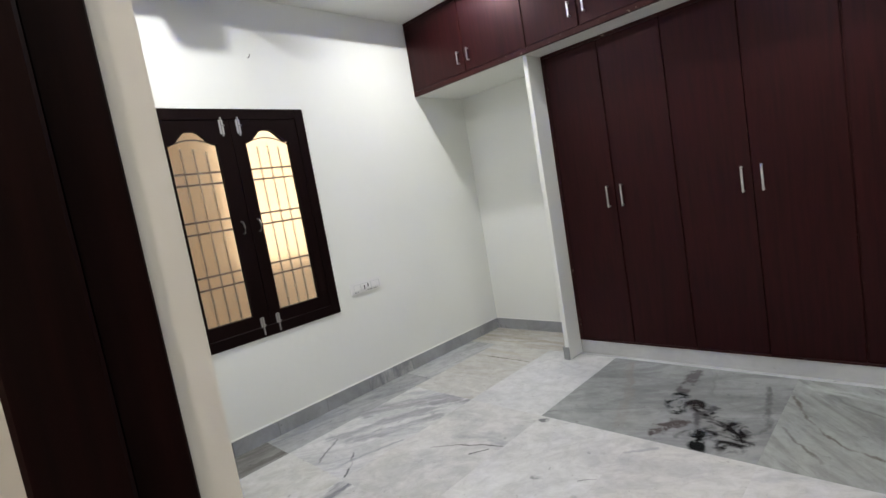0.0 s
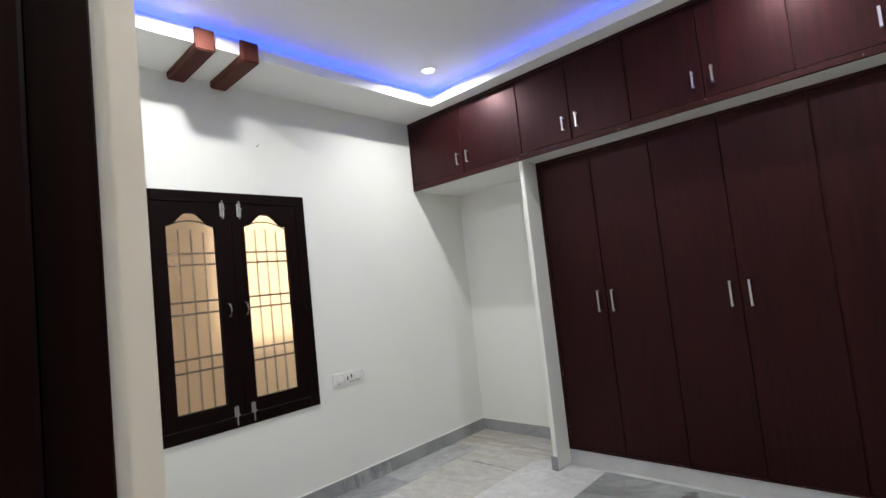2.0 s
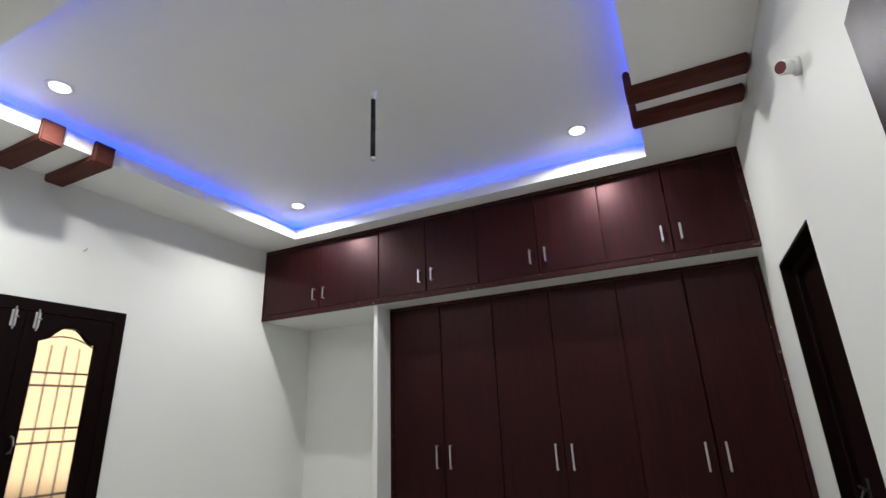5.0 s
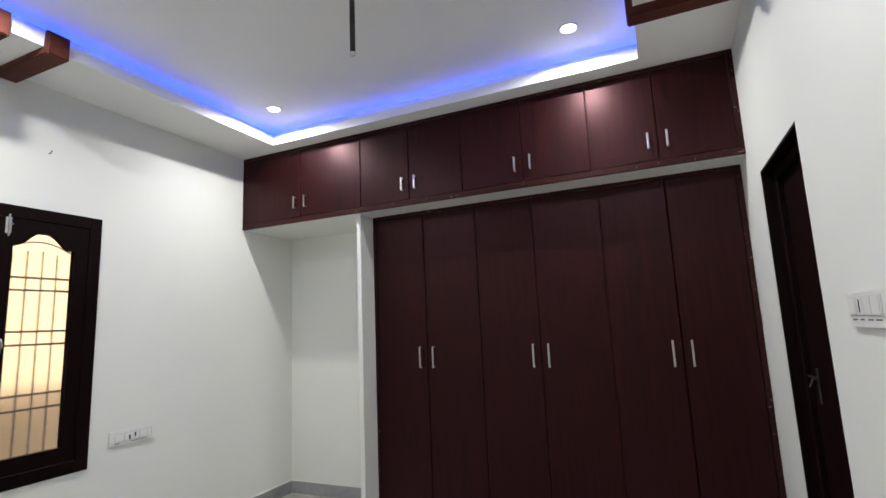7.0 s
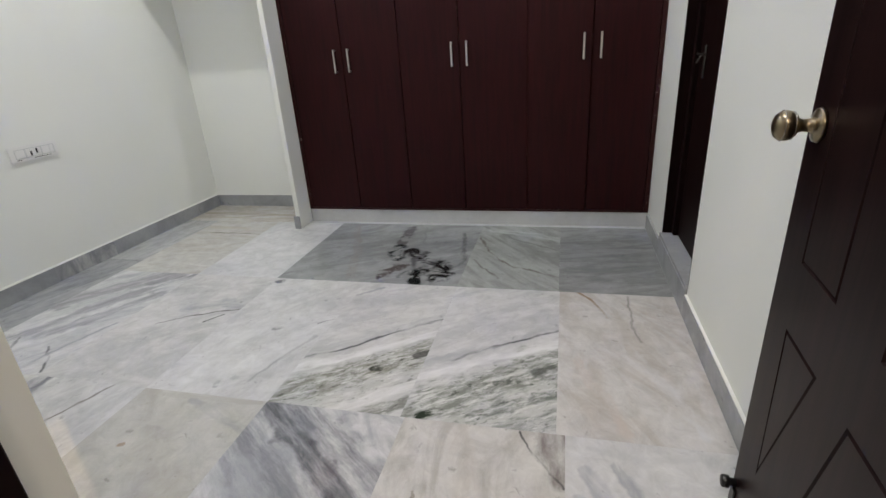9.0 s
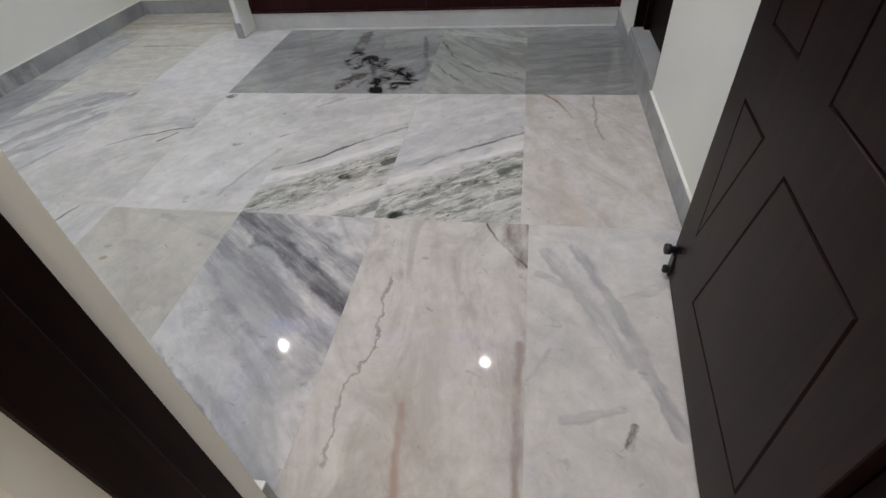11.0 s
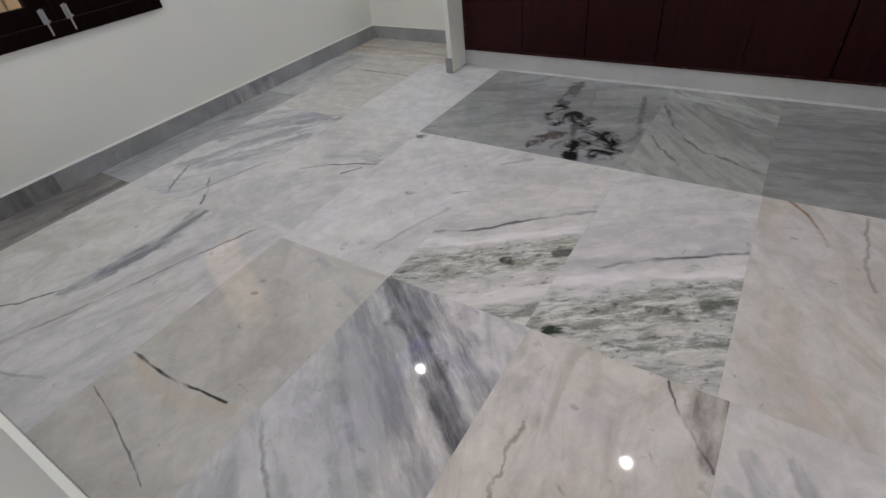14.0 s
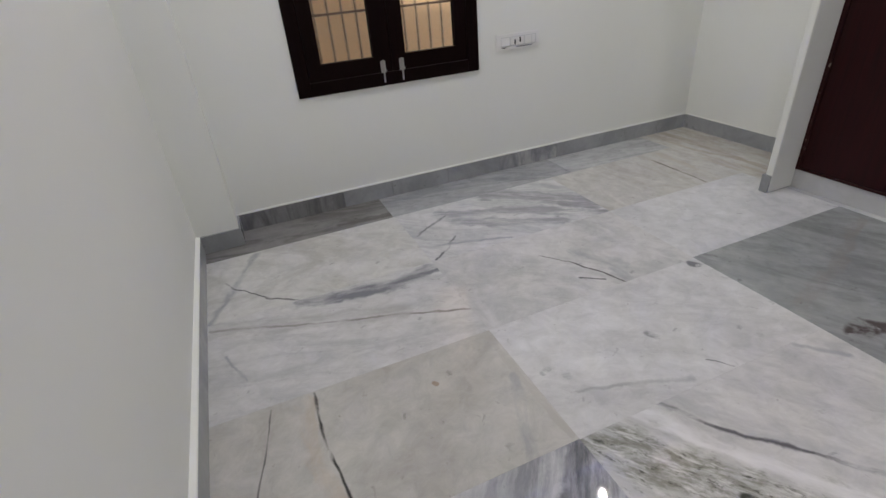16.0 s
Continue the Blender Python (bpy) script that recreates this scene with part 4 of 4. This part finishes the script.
        ("band", [(3.18, 2.85), (3.66, 2.90)], 0.06, (0.19, 0.20, 0.20), 0.7, 0.08),
        ("line", [(3.25, 3.30), (3.60, 3.36)], 0.02, (0.20, 0.20, 0.20), 0.7, 0.08)]),
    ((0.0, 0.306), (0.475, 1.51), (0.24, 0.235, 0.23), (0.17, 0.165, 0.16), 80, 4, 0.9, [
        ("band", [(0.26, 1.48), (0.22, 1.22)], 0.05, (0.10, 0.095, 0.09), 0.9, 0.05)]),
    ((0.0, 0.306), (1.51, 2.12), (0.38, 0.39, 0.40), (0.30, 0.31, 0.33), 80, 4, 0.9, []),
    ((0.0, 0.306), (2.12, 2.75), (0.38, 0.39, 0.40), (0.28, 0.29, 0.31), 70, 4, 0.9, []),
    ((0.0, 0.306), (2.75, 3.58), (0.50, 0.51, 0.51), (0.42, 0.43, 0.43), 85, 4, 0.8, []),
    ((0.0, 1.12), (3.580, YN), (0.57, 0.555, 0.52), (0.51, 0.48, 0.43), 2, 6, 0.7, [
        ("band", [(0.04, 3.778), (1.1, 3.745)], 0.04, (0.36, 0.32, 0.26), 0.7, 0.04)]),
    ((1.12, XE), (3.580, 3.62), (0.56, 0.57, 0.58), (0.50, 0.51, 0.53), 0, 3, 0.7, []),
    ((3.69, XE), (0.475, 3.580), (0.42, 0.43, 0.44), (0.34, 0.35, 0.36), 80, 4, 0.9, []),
]
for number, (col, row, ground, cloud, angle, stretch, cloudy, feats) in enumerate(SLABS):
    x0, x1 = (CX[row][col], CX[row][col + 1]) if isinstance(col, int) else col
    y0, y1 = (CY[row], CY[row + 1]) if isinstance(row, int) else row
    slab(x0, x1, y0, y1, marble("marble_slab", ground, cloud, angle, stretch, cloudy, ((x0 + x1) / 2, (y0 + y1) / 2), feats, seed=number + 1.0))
spare = [marble_white, marble("marble_beige", BEIGE, SAND, 100, 4, 0.7, seed=31)]
xs = [0.0, 0.6, 1.2, 1.8, 2.4, 3.0, XE]
ys = [OUT, -2.0, -1.2, -0.4, 0.475]
for a in range(6):
    for b in range(4):
        slab(xs[a], xs[a + 1], ys[b], ys[b + 1], spare[(a + b) % 2])

# ---- fixtures ----
for lx, ly in LAMPS:
    d = empty("downlight", (lx, ly, ZC), "round white glowing ceiling downlight", "ceiling light", "ceiling downlights")
    part("rim", turned([(0.045, -0.002), (0.055, -0.009), (0.060, -0.004), (0.060, 0.0)], 32), plastic, d, smooth=True)
    part("diffuser", turned([(0.041, -0.009), (0.041, -0.003)], 32), lamp_white, d, "glowing white diffuser")

# assumed fixture around the added passage fill, out of view
added_fixture = empty("added_passage_lamp", (3.05, -0.75, ZC), "added round white fill lamp on the unseen passage ceiling", "ceiling light")
part("rim", turned([(0.085, -0.002), (0.095, -0.014), (0.10, -0.004), (0.10, 0.0)], 32), plastic, added_fixture, smooth=True)
part("diffuser", turned([(0.084, -0.014), (0.084, -0.003)], 32), lamp_white, added_fixture, "glowing white diffuser")

fan = empty("fan_rod", (2.02, 2.085, ZC), "black metal fan rod hanging bare from the ceiling", "fan rod")
part("rod", turned([(0.0125, -0.38), (0.0125, -0.052)], 16), rod_black, fan, smooth=True)
part("collar", turned([(0.014, -0.052), (0.016, -0.046), (0.016, -0.006), (0.024, 0.0)], 16), plastic, fan, "small white collar")
part("tip", turned([(0.010, -0.398), (0.014, -0.392), (0.014, -0.381)], 12), steel, fan, "bare metal tip")


def beam(x0, x1, y, w, lip_x, side):
    """A wooden strip under the soffit that wraps the tray's lip."""
    b = empty("ceiling_beam", ((x0 + x1) / 2, y, ZS - 0.045), "reddish brown wooden beam across the false ceiling border", "ceiling beam", "beams on the ceiling border")
    ox = (x0 + x1) / 2
    top, t = LIP + 0.012 - ZS + 0.045, 0.035
    if side > 0:
        outline = [(x0 - ox, 0.0), (lip_x + t - ox, 0.0), (lip_x + t - ox, top), (lip_x + 0.001 - ox, top), (lip_x + 0.001 - ox, 0.0445), (x0 - ox, 0.0445)]
    else:
        outline = [(x1 - ox, 0.0), (lip_x - t - ox, 0.0), (lip_x - t - ox, top), (lip_x - 0.001 - ox, top), (lip_x - 0.001 - ox, 0.0445), (x1 - ox, 0.0445)]
    bm = extruded(outline, w, "y", -w / 2)
    bmesh.ops.bevel(bm, geom=[e for e in bm.edges if abs(e.verts[0].co.z - e.verts[1].co.z) > 0.05 or abs(e.verts[0].co.y - e.verts[1].co.y) > 0.05 or min(e.verts[0].co.z, e.verts[1].co.z) < 0.01], offset=0.007, segments=3, affect="EDGES", clamp_overlap=True)
    part("strip", bm, beam_wood, b)
    return b


for y in (1.43, 1.69):
    beam(0.0, TX0, y, 0.105, TX0, 1)
for y in (2.53, 2.77):
    beam(TX1, XE - 0.01, y, 0.105, TX1, -1)


# ---- electrical boards and small wall things ----
def socket_board():
    """A long white board on the west wall: switch, two-pin socket and blank modules."""
    b = empty("socket_board", (0.0, 2.516, 0.807), "white modular socket board low on the cream wall", "socket board")
    part("plate", box_bm(0.0, 0.010, -0.15, 0.15, -0.046, 0.046, 0.003, 2), plastic, b)
    part("module_strip", box_bm(0.010, 0.0115, -0.118, 0.128, -0.026, 0.028, 0.0007), grey_plastic, b, "pale grey module strip")
    for y, w in ((-0.088, 0.028), (0.070, 0.024), (0.108, 0.012)):
        part("switch", box_bm(0.0115, 0.0135, y - w, y + w, -0.022, 0.024, 0.001), plastic, b, "white rocker switch")
    part("socket", box_bm(0.0115, 0.013, -0.052, 0.040, -0.022, 0.024, 0.001), plastic, b, "white socket insert")
    for y, z in ((-0.022, -0.004), (0.014, 0.006)):
        part("socket_slot", box_bm(0.0131, 0.0136, y - 0.0055, y + 0.0055, z - 0.014, z + 0.014, 0.0002), black, b, "dark socket slot")
    for y0, y1 in ((-0.118, -0.085), (-0.01, 0.10)):
        part("marking", box_bm(0.0102, 0.0106, y0, y1, -0.034, -0.031), black, b, "thin dark marking")
    return b


socket_board()


def switch_board():
    """A white switch board on the east wall: rockers over a row of small dark markings and one indicator slit."""
    b = empty("switch_board", (XE, 1.965, 1.417), "white modular switch board on the cream wall", "switch board")
    part("plate", box_bm(-0.012, 0.0, -0.147, 0.147, -0.050, 0.050, 0.003, 2), plastic, b)
    part("module_strip", box_bm(-0.0135, -0.012, -0.100, 0.140, -0.018, 0.036, 0.0007), grey_plastic, b, "pale grey module strip")
    for y, w in ((0.105, 0.026), (0.045, 0.024), (-0.005, 0.022), (-0.060, 0.028)):
        part("switch", box_bm(-0.0152, -0.0135, y - w, y + w, -0.015, 0.033, 0.0008), plastic, b, "white rocker switch")
    part("indicator", box_bm(-0.0158, -0.0153, 0.047, 0.054, -0.008, 0.026), black, b, "dark indicator slit")
    for y, w in ((0.105, 0.018), (0.050, 0.015), (-0.010, 0.018), (-0.065, 0.020)):
        part("marking", box_bm(-0.0126, -0.0122, y - w, y + w, -0.030, -0.0255), grey_mark, b, "small dark marking")
    return b


switch_board()

holder = empty("bulb_holder", (XE, 1.975, 2.476), "white angled bulb holder with a dark red mouth on the wall", "bulb holder")
part("base", turned([(0.030, 0.0), (0.030, -0.014), (0.024, -0.020)], 24, "x"), plastic, holder, smooth=True)
cup = part("cup", turned([(0.017, 0.0), (0.021, 0.012), (0.023, 0.040), (0.024, 0.058), (0.021, 0.060)], 24), plastic, holder, "white holder cup", True)
cup.location = (-0.012, 0.0, 0.0)
cup.rotation_euler = (radians(38), radians(-105), 0)
mouth = part("mouth", turned([(0.0195, 0.056), (0.0195, 0.0612)], 24), red_plastic, cup, "dark red inner ring")

hook = empty("wall_hook", (0.0, 1.928, 2.516), "small pale screw hook high on the cream wall", "wall hook")
part("screw", tube([(0.0, 0, 0), (0.02, 0, 0.0), (0.026, 0, 0.006), (0.026, 0, 0.014)], 0.003), dull_steel, hook)
